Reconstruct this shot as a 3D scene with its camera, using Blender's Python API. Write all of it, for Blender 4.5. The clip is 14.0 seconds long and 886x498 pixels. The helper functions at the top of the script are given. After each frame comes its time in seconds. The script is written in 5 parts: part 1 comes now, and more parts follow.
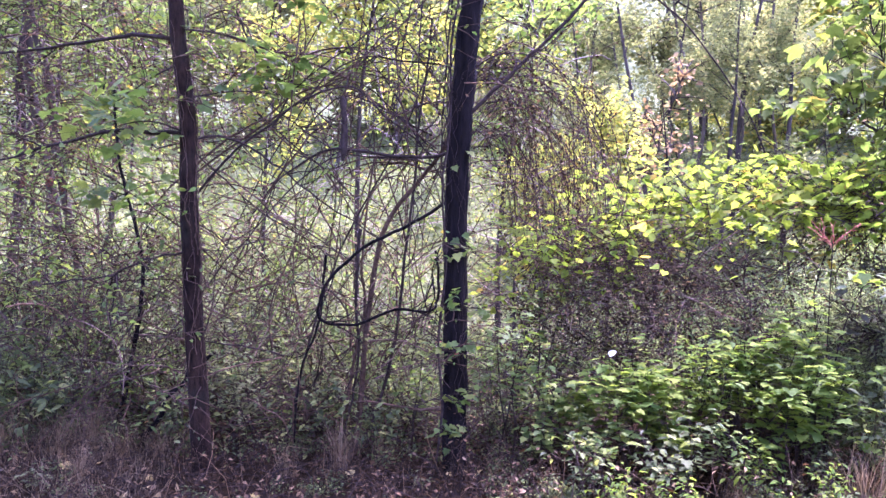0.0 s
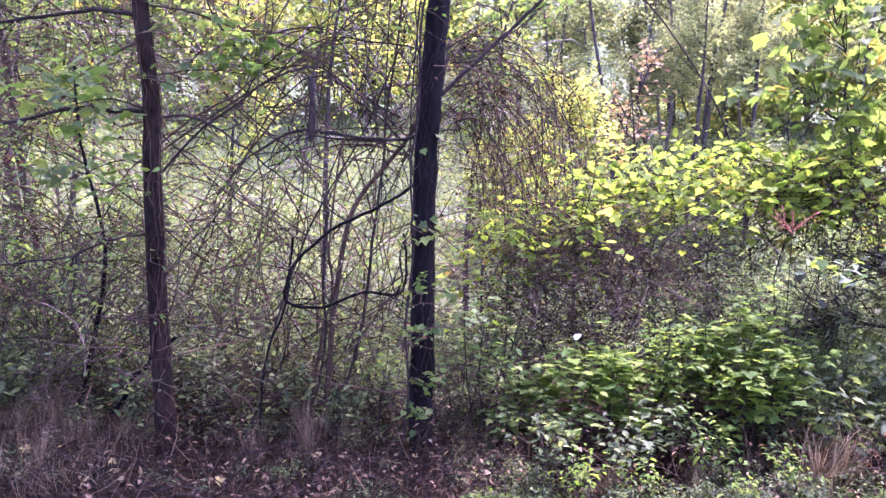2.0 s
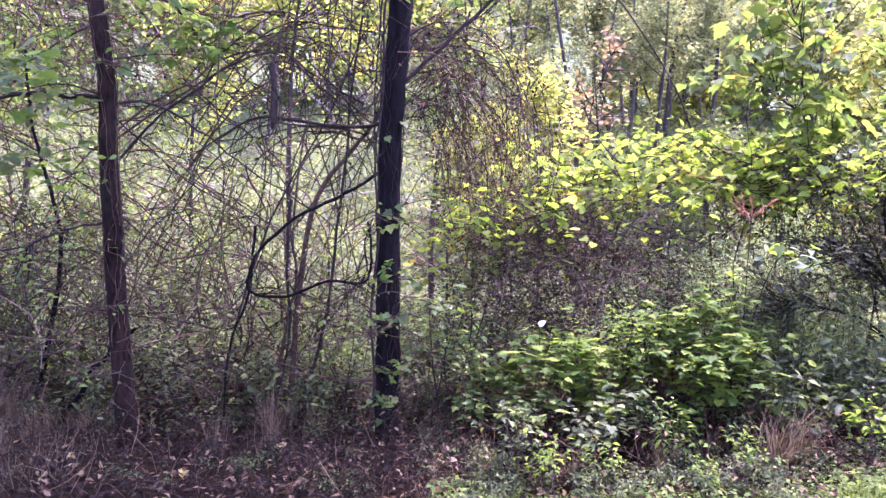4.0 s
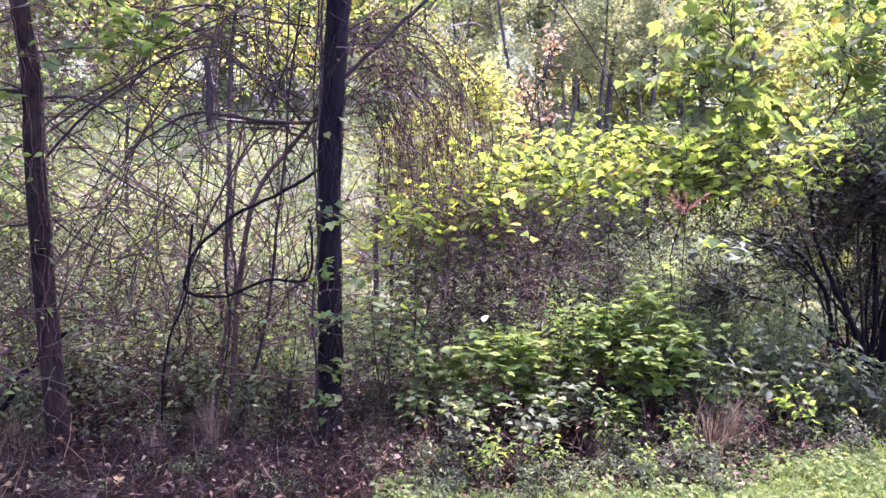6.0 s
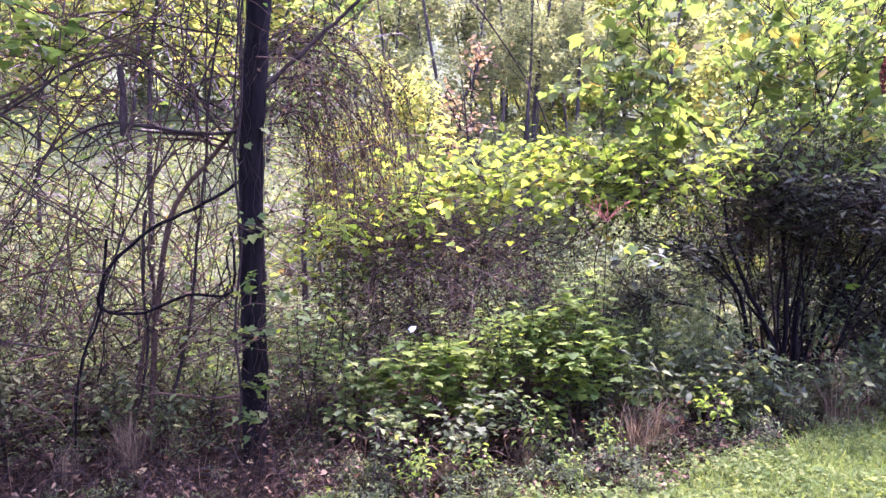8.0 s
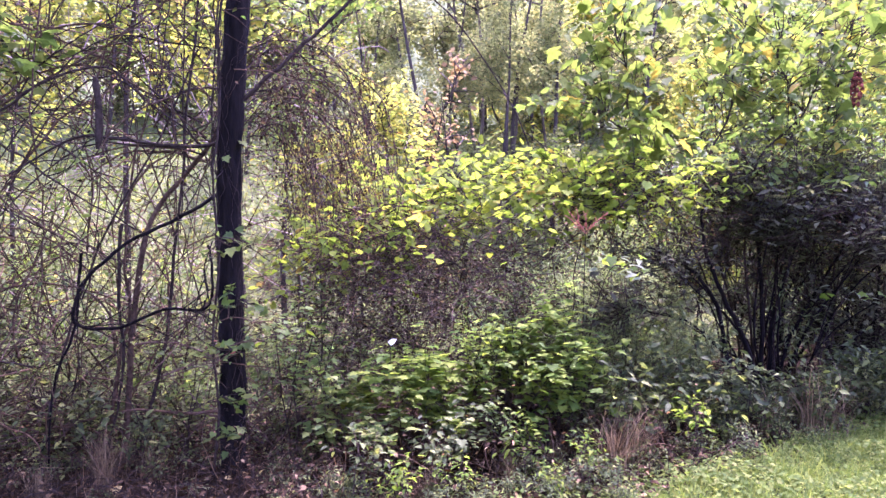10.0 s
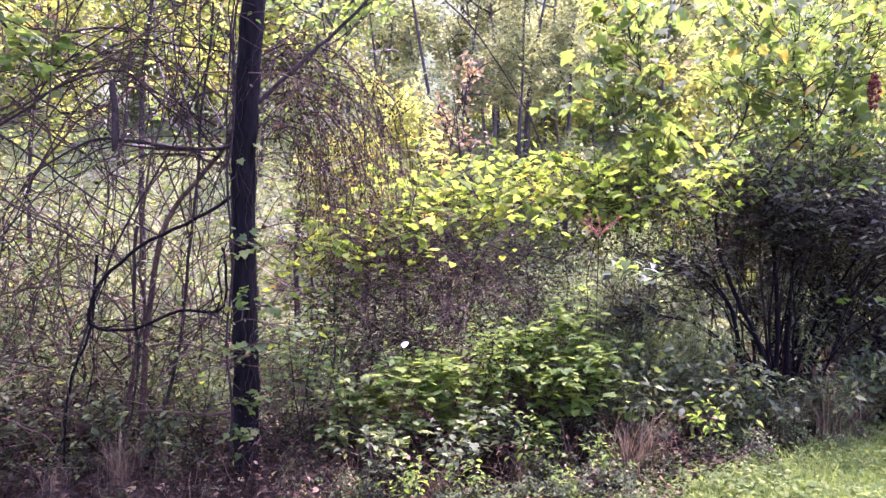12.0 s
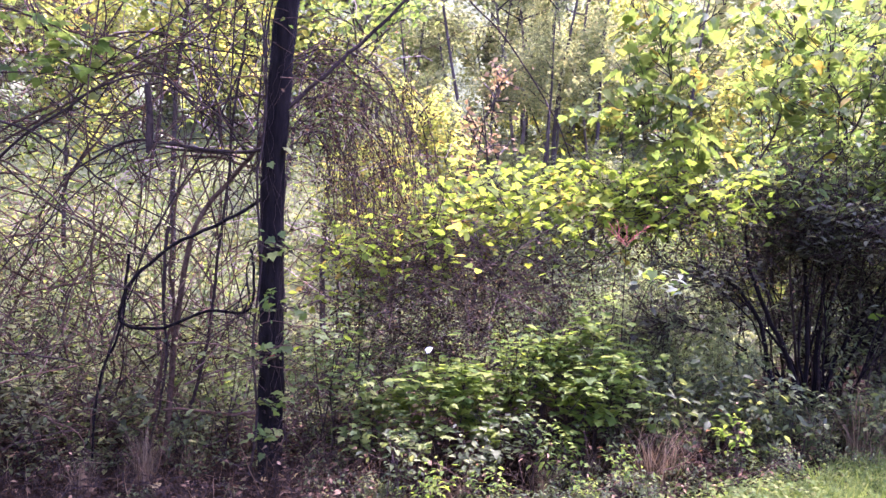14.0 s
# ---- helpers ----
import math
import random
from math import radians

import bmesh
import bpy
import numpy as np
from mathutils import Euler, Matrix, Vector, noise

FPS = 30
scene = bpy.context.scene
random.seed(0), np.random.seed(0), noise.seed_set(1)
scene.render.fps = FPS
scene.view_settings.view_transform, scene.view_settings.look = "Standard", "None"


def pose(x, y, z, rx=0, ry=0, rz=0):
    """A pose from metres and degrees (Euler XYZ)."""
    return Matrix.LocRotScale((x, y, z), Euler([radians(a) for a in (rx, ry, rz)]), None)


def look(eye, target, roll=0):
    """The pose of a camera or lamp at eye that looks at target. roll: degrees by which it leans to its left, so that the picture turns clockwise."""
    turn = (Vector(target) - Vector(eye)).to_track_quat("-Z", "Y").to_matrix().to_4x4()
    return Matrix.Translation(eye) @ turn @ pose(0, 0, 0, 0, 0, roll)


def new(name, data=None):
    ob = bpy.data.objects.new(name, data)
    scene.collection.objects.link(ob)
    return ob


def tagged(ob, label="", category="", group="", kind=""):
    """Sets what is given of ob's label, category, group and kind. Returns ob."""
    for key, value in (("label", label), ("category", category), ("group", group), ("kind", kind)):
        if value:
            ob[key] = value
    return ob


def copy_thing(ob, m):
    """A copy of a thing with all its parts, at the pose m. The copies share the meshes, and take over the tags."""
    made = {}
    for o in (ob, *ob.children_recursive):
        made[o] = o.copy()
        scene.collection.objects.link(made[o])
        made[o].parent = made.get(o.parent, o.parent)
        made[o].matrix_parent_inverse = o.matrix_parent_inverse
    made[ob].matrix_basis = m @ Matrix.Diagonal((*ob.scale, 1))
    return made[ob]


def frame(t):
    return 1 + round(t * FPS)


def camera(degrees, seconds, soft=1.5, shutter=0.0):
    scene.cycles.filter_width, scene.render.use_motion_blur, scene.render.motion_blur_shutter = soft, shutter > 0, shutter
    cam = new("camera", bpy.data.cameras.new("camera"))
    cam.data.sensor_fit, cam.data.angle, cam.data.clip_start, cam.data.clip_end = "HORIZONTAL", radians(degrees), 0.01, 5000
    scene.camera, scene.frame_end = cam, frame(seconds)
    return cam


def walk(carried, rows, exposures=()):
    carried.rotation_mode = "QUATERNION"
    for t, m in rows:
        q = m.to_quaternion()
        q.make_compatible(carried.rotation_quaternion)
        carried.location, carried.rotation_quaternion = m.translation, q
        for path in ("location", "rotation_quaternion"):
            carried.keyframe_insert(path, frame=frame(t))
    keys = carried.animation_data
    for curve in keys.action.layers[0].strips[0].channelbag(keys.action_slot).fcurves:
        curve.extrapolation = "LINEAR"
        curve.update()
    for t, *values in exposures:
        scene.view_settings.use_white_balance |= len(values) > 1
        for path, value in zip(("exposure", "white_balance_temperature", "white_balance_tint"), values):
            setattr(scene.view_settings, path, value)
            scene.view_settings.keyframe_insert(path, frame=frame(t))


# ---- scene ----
cam = camera(63.45, 14.0, soft=1.5)
EYE = 1.5
# seconds, metres right / ahead / up of the first eye, yaw, pitch, roll
ROWS = [
    (0.0, -0.000, -0.000, -0.000, -0.00, -2.00, -1.20),
    (0.5, 0.004, 0.000, -0.004, -0.63, -2.24, -1.58),
    (1.0, 0.009, -0.002, -0.005, -1.31, -2.62, -1.77),
    (1.5, 0.012, -0.002, 0.000, -1.88, -3.04, -1.90),
    (2.0, 0.009, -0.003, 0.010, -2.42, -3.39, -1.78),
    (2.5, 0.003, -0.002, 0.018, -3.05, -3.70, -1.71),
    (3.0, 0.006, 0.005, 0.021, -3.77, -4.00, -1.65),
    (5.5, 0.022, 0.010, 0.018, -8.09, -4.63, -1.53),
    (6.0, 0.045, 0.010, 0.018, -9.43, -4.57, -1.25),
    (6.5, 0.066, 0.008, 0.023, -10.82, -4.35, -0.90),
    (7.0, 0.079, 0.009, 0.027, -12.16, -4.10, -0.69),
    (7.5, 0.084, 0.010, 0.025, -13.55, -3.89, -0.61),
    (8.0, 0.089, 0.012, 0.022, -14.80, -3.68, -0.74),
    (8.5, 0.092, 0.014, 0.025, -15.78, -3.45, -0.85),
    (8.7, 0.095, 0.016, 0.026, -16.10, -3.36, -0.84),
    (9.6, 0.092, 0.013, 0.028, -16.52, -2.95, -0.62),
    (10.8, 0.088, 0.012, 0.030, -15.95, -2.54, -0.42),
    (11.0, 0.090, 0.013, 0.029, -15.83, -2.52, -0.43),
    (11.5, 0.089, 0.012, 0.030, -15.57, -2.50, -0.47),
    (12.0, 0.088, 0.013, 0.029, -15.42, -2.55, -0.69),
    (12.5, 0.087, 0.010, 0.028, -15.19, -2.56, -0.98),
    (13.0, 0.085, 0.008, 0.028, -14.84, -2.45, -1.28),
    (13.5, 0.083, 0.007, 0.029, -14.33, -2.28, -1.53),
    (14.0, 0.082, 0.005, 0.031, -13.35, -2.13, -1.79),
]
walk(cam, [(t, pose(x, y, EYE + z, 90 + pitch, roll, yaw)) for t, x, y, z, yaw, pitch, roll in ROWS],
     exposures=[(0.0, 4.08, 5300, 64), (3.2, 4.07, 5340, 64), (6.0, 4.04, 5430, 64), (8.7, 3.98, 5500, 66), (10.8, 3.95, 5550, 67), (14.0, 3.95, 5550, 67)])

# ---- daylight ----
SUN_ELEV, SUN_AZ = 70.0, 42.0        # azimuth clockwise from +y
sky_world = bpy.data.worlds.new("sky")
scene.world = sky_world
sky_world.use_nodes = True
wn = sky_world.node_tree
wn.nodes.clear()
w_out = wn.nodes.new("ShaderNodeOutputWorld")
w_bg = wn.nodes.new("ShaderNodeBackground")
w_sky = wn.nodes.new("ShaderNodeTexSky")
w_sky.sky_type, w_sky.sun_disc = "NISHITA", False
w_sky.sun_elevation, w_sky.sun_rotation = radians(SUN_ELEV), radians(SUN_AZ)
w_sky.dust_density = 3.0
w_bg.inputs["Strength"].default_value = 0.15
wn.links.new(w_sky.outputs[0], w_bg.inputs["Color"])
wn.links.new(w_bg.outputs[0], w_out.inputs["Surface"])
sun = new("sun", bpy.data.lights.new("sun", "SUN"))
sun.data.energy, sun.data.angle, sun.data.color = 1.5, radians(0.6), (1.0, 0.95, 0.86)
az, el = radians(SUN_AZ), radians(SUN_ELEV)
SUN_DIR = Vector((math.sin(az) * math.cos(el), math.cos(az) * math.cos(el), math.sin(el)))
sun.matrix_world = look(SUN_DIR * 60, (0, 0, 0))


# ---- materials ----
def shader(name):
    m = bpy.data.materials.new(name)
    m.use_nodes = True
    nt = m.node_tree
    nt.nodes.clear()
    out = nt.nodes.new("ShaderNodeOutputMaterial")
    return m, nt, out


def ramp(nt, fac, stops):
    r = nt.nodes.new("ShaderNodeValToRGB")
    e = r.color_ramp.elements
    while len(e) < len(stops):
        e.new(0.5)
    for el_, (p, c) in zip(e, stops):
        el_.position, el_.color = p, (*c, 1)
    nt.links.new(fac, r.inputs["Fac"])
    return r.outputs["Color"]


def noise_node(nt, scale, detail=4.0, rough=0.6, stretch=None, space="Object"):
    tc = nt.nodes.new("ShaderNodeTexCoord")
    src = tc.outputs[space]
    if stretch:
        mp = nt.nodes.new("ShaderNodeMapping")
        mp.inputs["Scale"].default_value = stretch
        nt.links.new(src, mp.inputs["Vector"])
        src = mp.outputs["Vector"]
    n = nt.nodes.new("ShaderNodeTexNoise")
    n.inputs["Scale"].default_value, n.inputs["Detail"].default_value, n.inputs["Roughness"].default_value = scale, detail, rough
    nt.links.new(src, n.inputs["Vector"])
    return n.outputs["Fac"]


def math_node(nt, op, a, b):
    n = nt.nodes.new("ShaderNodeMath")
    n.operation = op
    for s, v_ in zip(n.inputs, (a, b)):
        if isinstance(v_, (int, float)):
            s.default_value = v_
        else:
            nt.links.new(v_, s)
    return n.outputs[0]


def mix_colour(nt, fac, a, b, blend="MIX"):
    n = nt.nodes.new("ShaderNodeMix")
    n.data_type, n.blend_type = "RGBA", blend
    for s, v_ in ((n.inputs["Factor"], fac), (n.inputs["A"], a), (n.inputs["B"], b)):
        if isinstance(v_, (int, float)):
            s.default_value = v_
        elif isinstance(v_, tuple):
            s.default_value = (*v_, 1)
        else:
            nt.links.new(v_, s)
    return n.outputs["Result"]


def leaf_mat(name, stops, through_tint, clear=0.5, rough=0.5, gloss=0.16):
    """Leaf blade: a glossy upper skin, and light that comes through the blade."""
    m, nt, out = shader(name)
    geo = nt.nodes.new("ShaderNodeNewGeometry")
    oi = nt.nodes.new("ShaderNodeObjectInfo")
    pick = math_node(nt, "FRACT", math_node(nt, "ADD", geo.outputs["Random Per Island"], oi.outputs["Random"]), 0)
    base = ramp(nt, pick, stops)
    patch = noise_node(nt, 34.0, 3.0)
    dark = ramp(nt, patch, [(0.3, (0.72, 0.72, 0.68)), (0.7, (1.12, 1.1, 1.0))])
    base = mix_colour(nt, 1.0, base, dark, "MULTIPLY")
    p = nt.nodes.new("ShaderNodeBsdfPrincipled")
    nt.links.new(base, p.inputs["Base Color"])
    p.inputs["Roughness"].default_value = rough
    p.inputs["Specular IOR Level"].default_value = gloss
    tr = nt.nodes.new("ShaderNodeBsdfTranslucent")
    nt.links.new(mix_colour(nt, 1.0, base, through_tint, "MULTIPLY"), tr.inputs["Color"])
    mx = nt.nodes.new("ShaderNodeMixShader")
    mx.inputs["Fac"].default_value = clear
    nt.links.new(p.outputs[0], mx.inputs[1])
    nt.links.new(tr.outputs[0], mx.inputs[2])
    nt.links.new(mx.outputs[0], out.inputs["Surface"])
    return m


def bark_mat(name, dark, light, scale=30.0, stretch=(1, 1, 0.16), bump=0.6, rough=0.9, moss=None, vary=True):
    m, nt, out = shader(name)
    f = noise_node(nt, scale, 6.0, 0.65, stretch)
    c = ramp(nt, f, [(0.32, dark), (0.68, light)])
    big = noise_node(nt, 2.3, 3.0)
    c = mix_colour(nt, 1.0, c, ramp(nt, big, [(0.35, (0.7, 0.68, 0.68)), (0.65, (1.2, 1.18, 1.15))]), "MULTIPLY")
    if moss:
        c = mix_colour(nt, ramp(nt, noise_node(nt, 5.0, 5.0), [(0.55, (0, 0, 0)), (0.7, (0.5, 0.5, 0.5))]), c, moss)
    geo = nt.nodes.new("ShaderNodeNewGeometry")
    if vary:
        c = mix_colour(nt, 1.0, c, ramp(nt, geo.outputs["Random Per Island"], [(0, (0.3, 0.3, 0.3)), (0.7, (0.9, 0.88, 0.86)), (1, (1.9, 1.85, 1.8))]), "MULTIPLY")
    p = nt.nodes.new("ShaderNodeBsdfPrincipled")
    nt.links.new(c, p.inputs["Base Color"])
    p.inputs["Roughness"].default_value = rough
    p.inputs["Specular IOR Level"].default_value = 0.06
    b = nt.nodes.new("ShaderNodeBump")
    b.inputs["Strength"].default_value, b.inputs["Distance"].default_value = bump, 0.012
    nt.links.new(f, b.inputs["Height"])
    nt.links.new(b.outputs[0], p.inputs["Normal"])
    nt.links.new(p.outputs[0], out.inputs["Surface"])
    return m


def ground_mat():
    m, nt, out = shader("woodland floor and lawn")
    tc = nt.nodes.new("ShaderNodeTexCoord")
    sep = nt.nodes.new("ShaderNodeSeparateXYZ")
    nt.links.new(tc.outputs["Object"], sep.inputs[0])
    bay = math_node(nt, "MULTIPLY", math_node(nt, "MINIMUM", math_node(nt, "MAXIMUM", math_node(nt, "SUBTRACT", sep.outputs["X"], 2.0), 0.0), 3.0), -0.3)
    edge = math_node(nt, "ADD", math_node(nt, "ADD", sep.outputs["Y"], bay), math_node(nt, "ADD", math_node(nt, "MULTIPLY", noise_node(nt, 1.7, 5.0), 0.7), 0.25))
    lawn = ramp(nt, noise_node(nt, 60.0, 6.0), [(0.3, (0.018, 0.024, 0.009)), (0.55, (0.038, 0.05, 0.018)), (0.75, (0.065, 0.07, 0.032))])
    # Litter browns are lowered so the albedo holds the canopy's shade.
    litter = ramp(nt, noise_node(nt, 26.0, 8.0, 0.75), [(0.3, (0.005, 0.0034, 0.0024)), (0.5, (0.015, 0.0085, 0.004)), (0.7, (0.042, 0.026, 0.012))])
    green = ramp(nt, noise_node(nt, 9.0, 8.0, 0.7), [(0.3, (0.03, 0.045, 0.012)), (0.5, (0.08, 0.14, 0.03)), (0.72, (0.14, 0.2, 0.05))])
    woods = mix_colour(nt, ramp(nt, noise_node(nt, 0.35, 4.0), [(0.42, (0, 0, 0)), (0.56, (1, 1, 1))]), litter, green)
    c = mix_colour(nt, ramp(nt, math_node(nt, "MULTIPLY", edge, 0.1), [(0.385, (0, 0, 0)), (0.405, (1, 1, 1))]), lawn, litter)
    c = mix_colour(nt, ramp(nt, math_node(nt, "MULTIPLY", edge, 0.1), [(0.60, (0, 0, 0)), (0.72, (1, 1, 1))]), c, woods)
    meadow = ramp(nt, noise_node(nt, 14.0, 8.0, 0.7), [(0.3, (0.06, 0.075, 0.03)), (0.5, (0.11, 0.128, 0.05)), (0.72, (0.17, 0.18, 0.085))])
    open_side = math_node(nt, "ADD", math_node(nt, "SUBTRACT", sep.outputs["Y"], math_node(nt, "MULTIPLY", sep.outputs["X"], 0.6)), math_node(nt, "MULTIPLY", noise_node(nt, 0.8, 4.0), 3.0))
    c = mix_colour(nt, ramp(nt, math_node(nt, "MULTIPLY", open_side, 0.05), [(0.46, (0, 0, 0)), (0.54, (1, 1, 1))]), c, meadow)
    hill = ramp(nt, noise_node(nt, 0.9, 8.0, 0.75), [(0.32, (0.034, 0.043, 0.02)), (0.5, (0.066, 0.082, 0.036)), (0.68, (0.105, 0.12, 0.058))])
    c = mix_colour(nt, ramp(nt, math_node(nt, "MULTIPLY", sep.outputs["Y"], 0.01), [(0.24, (0, 0, 0)), (0.3, (1, 1, 1))]), c, hill)
    p = nt.nodes.new("ShaderNodeBsdfPrincipled")
    nt.links.new(c, p.inputs["Base Color"])
    p.inputs["Roughness"].default_value = 0.95
    p.inputs["Specular IOR Level"].default_value = 0.04
    b = nt.nodes.new("ShaderNodeBump")
    b.inputs["Strength"].default_value, b.inputs["Distance"].default_value = 0.8, 0.03
    nt.links.new(noise_node(nt, 40.0, 7.0, 0.7), b.inputs["Height"])
    nt.links.new(b.outputs[0], p.inputs["Normal"])
    nt.links.new(p.outputs[0], out.inputs["Surface"])
    return m


G = (1.7, 1.71, 0.9)        # tint of light that comes through a blade
M_LIME = leaf_mat("lime leaf", [(0.0, (0.06, 0.1, 0.025)), (0.5, (0.08, 0.116, 0.028)), (0.9, (0.096, 0.126, 0.031)), (0.97, (0.22, 0.175, 0.035))], (1.7, 1.7, 0.95), 0.58, 0.65, 0.12)
M_GREEN = leaf_mat("fresh green leaf", [(0.0, (0.052, 0.09, 0.028)), (0.5, (0.092, 0.145, 0.038)), (0.95, (0.16, 0.195, 0.054))], G, 0.55, 0.55, 0.22)
M_PALE = leaf_mat("pale green leaf", [(0.0, (0.066, 0.08, 0.044)), (0.6, (0.106, 0.125, 0.066)), (1.0, (0.17, 0.18, 0.106))], G, 0.55, 0.85)
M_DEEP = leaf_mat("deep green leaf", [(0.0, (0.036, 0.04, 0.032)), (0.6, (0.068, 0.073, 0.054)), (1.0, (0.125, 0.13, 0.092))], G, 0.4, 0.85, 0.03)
M_YELLOW = leaf_mat("yellow green leaf", [(0.0, (0.125, 0.165, 0.05)), (0.6, (0.2, 0.22, 0.06)), (0.93, (0.275, 0.255, 0.07)), (1.0, (0.36, 0.24, 0.08))], G, 0.68, 0.85)
# Far foliage paled and greyed; aerial haze is put into the leaf colour.
M_FAR_HAZE = M_FAR_HAZE = leaf_mat("woodland leaf paled for haze", [(0.0, (0.107, 0.125, 0.069)), (0.5, (0.163, 0.18, 0.1)), (0.85, (0.209, 0.222, 0.128)), (1.0, (0.275, 0.245, 0.14))], G, 0.6, 0.9)
# Dry leaf brown, its low stops darkened in place of canopy shade.
M_DRY = leaf_mat("dry brown leaf darkened for shade", [(0.0, (0.009, 0.0055, 0.0035)), (0.55, (0.033, 0.019, 0.0095)), (0.85, (0.09, 0.055, 0.029)), (1.0, (0.3, 0.21, 0.125))], (1.3, 1.0, 0.7), 0.25, 0.9)
M_ORANGE = leaf_mat("orange leaf", [(0.0, (0.19, 0.125, 0.06)), (0.6, (0.23, 0.165, 0.085)), (1.0, (0.27, 0.21, 0.115))], (1.05, 1.0, 0.8), 0.5, 0.8)
M_FALL = leaf_mat("fallen yellow leaf", [(0.0, (0.4, 0.3, 0.1)), (1.0, (0.55, 0.42, 0.2))], (1.1, 1, 0.8), 0.3, 0.7)
M_VINE = leaf_mat("vine leaf", [(0.0, (0.094, 0.15, 0.026)), (0.5, (0.13, 0.182, 0.03)), (0.92, (0.156, 0.194, 0.034)), (1.0, (0.3, 0.225, 0.058))], (1.66, 1.7, 0.8), 0.63, 0.7, 0.08)
# Green leaf made pale: the sky's reflection is put into its colour.
M_SHEEN = leaf_mat("leaf paled for sky sheen", [(0.0, (0.12, 0.16, 0.09)), (1.0, (0.2, 0.235, 0.16))], (1, 1, 0.85), 0.45, 0.55, 0.25)
M_CORAL = leaf_mat("coral red leaf", [(0.0, (0.3, 0.09, 0.06)), (1.0, (0.42, 0.17, 0.12))], (1.2, 0.8, 0.7), 0.4, 0.6)
M_WHITE = leaf_mat("pale leaf back", [(0.0, (0.6, 0.6, 0.58)), (1.0, (0.7, 0.7, 0.68))], (1, 1, 1), 0.3, 0.5)
# Shrub green raised above the fresh green; the sun sits in the colour.
M_SHRUB = leaf_mat("sunlit shrub leaf", [(0.0, (0.052, 0.095, 0.022)), (0.5, (0.108, 0.17, 0.032)), (0.95, (0.175, 0.228, 0.044))], (1.7, 1.72, 0.8), 0.58, 0.62, 0.13)
M_STRAW = leaf_mat("straw", [(0.0, (0.06, 0.042, 0.026)), (0.6, (0.14, 0.1, 0.06)), (1.0, (0.26, 0.2, 0.125))], (1.1, 1.0, 0.8), 0.3, 0.6)
# Weed green darkened to stand for shade; palest stop paints leaf glints.
M_WEED_SHADE = leaf_mat("weed leaf darkened for shade", [(0.0, (0.027, 0.039, 0.017)), (0.5, (0.05, 0.071, 0.027)), (0.82, (0.088, 0.115, 0.044)), (1.0, (0.2, 0.225, 0.085))], G, 0.45, 0.6, 0.18)
# Grey green of the gap weeds, paled so the colour carries sunlight.
M_MINT_SUN = leaf_mat("grey green leaf paled for sun", [(0.0, (0.075, 0.108, 0.055)), (0.6, (0.12, 0.158, 0.082)), (1.0, (0.19, 0.225, 0.125))], G, 0.5, 0.75, 0.1)
M_GRASS = leaf_mat("lawn grass", [(0.0, (0.055, 0.09, 0.024)), (0.6, (0.1, 0.145, 0.037)), (1.0, (0.168, 0.195, 0.064))], G, 0.45, 0.85)
M_BARK_A = bark_mat("brown bark", (0.0035, 0.0022, 0.0019), (0.027, 0.0155, 0.011), 42.0, (1, 1, 0.3), 1.0, moss=(0.017, 0.016, 0.011), vary=False)
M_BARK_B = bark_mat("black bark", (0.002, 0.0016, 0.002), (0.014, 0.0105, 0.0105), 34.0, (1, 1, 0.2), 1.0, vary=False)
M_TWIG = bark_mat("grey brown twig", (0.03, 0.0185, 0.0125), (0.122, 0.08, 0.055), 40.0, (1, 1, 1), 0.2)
# Light version of the twig bark, sunlight put into the colour.
M_TWIG_SUN = bark_mat("twig paled for sun", (0.11, 0.088, 0.08), (0.24, 0.2, 0.18), 40.0, (1, 1, 1), 0.2)
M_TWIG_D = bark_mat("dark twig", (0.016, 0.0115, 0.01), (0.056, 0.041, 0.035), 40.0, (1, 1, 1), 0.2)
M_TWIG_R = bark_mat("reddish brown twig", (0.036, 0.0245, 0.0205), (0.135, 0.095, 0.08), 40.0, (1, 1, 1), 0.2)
# Bark lightened to grey so that distant trunks look hazed.
M_BARK_HAZE = bark_mat("distant bark greyed for haze", (0.06, 0.05, 0.036), (0.12, 0.1, 0.075), 12.0)
M_BARK_F = bark_mat("far bark", (0.03, 0.024, 0.021), (0.085, 0.07, 0.06), 12.0)
M_RED = bark_mat("coral red stalk", (0.23, 0.07, 0.045), (0.38, 0.17, 0.115), 40.0, (1, 1, 1), 0.2, vary=False)
M_RUST = bark_mat("rust red fruit", (0.07, 0.02, 0.014), (0.2, 0.06, 0.04), 60.0, (1, 1, 1), 0.5)
M_GROUND = ground_mat()


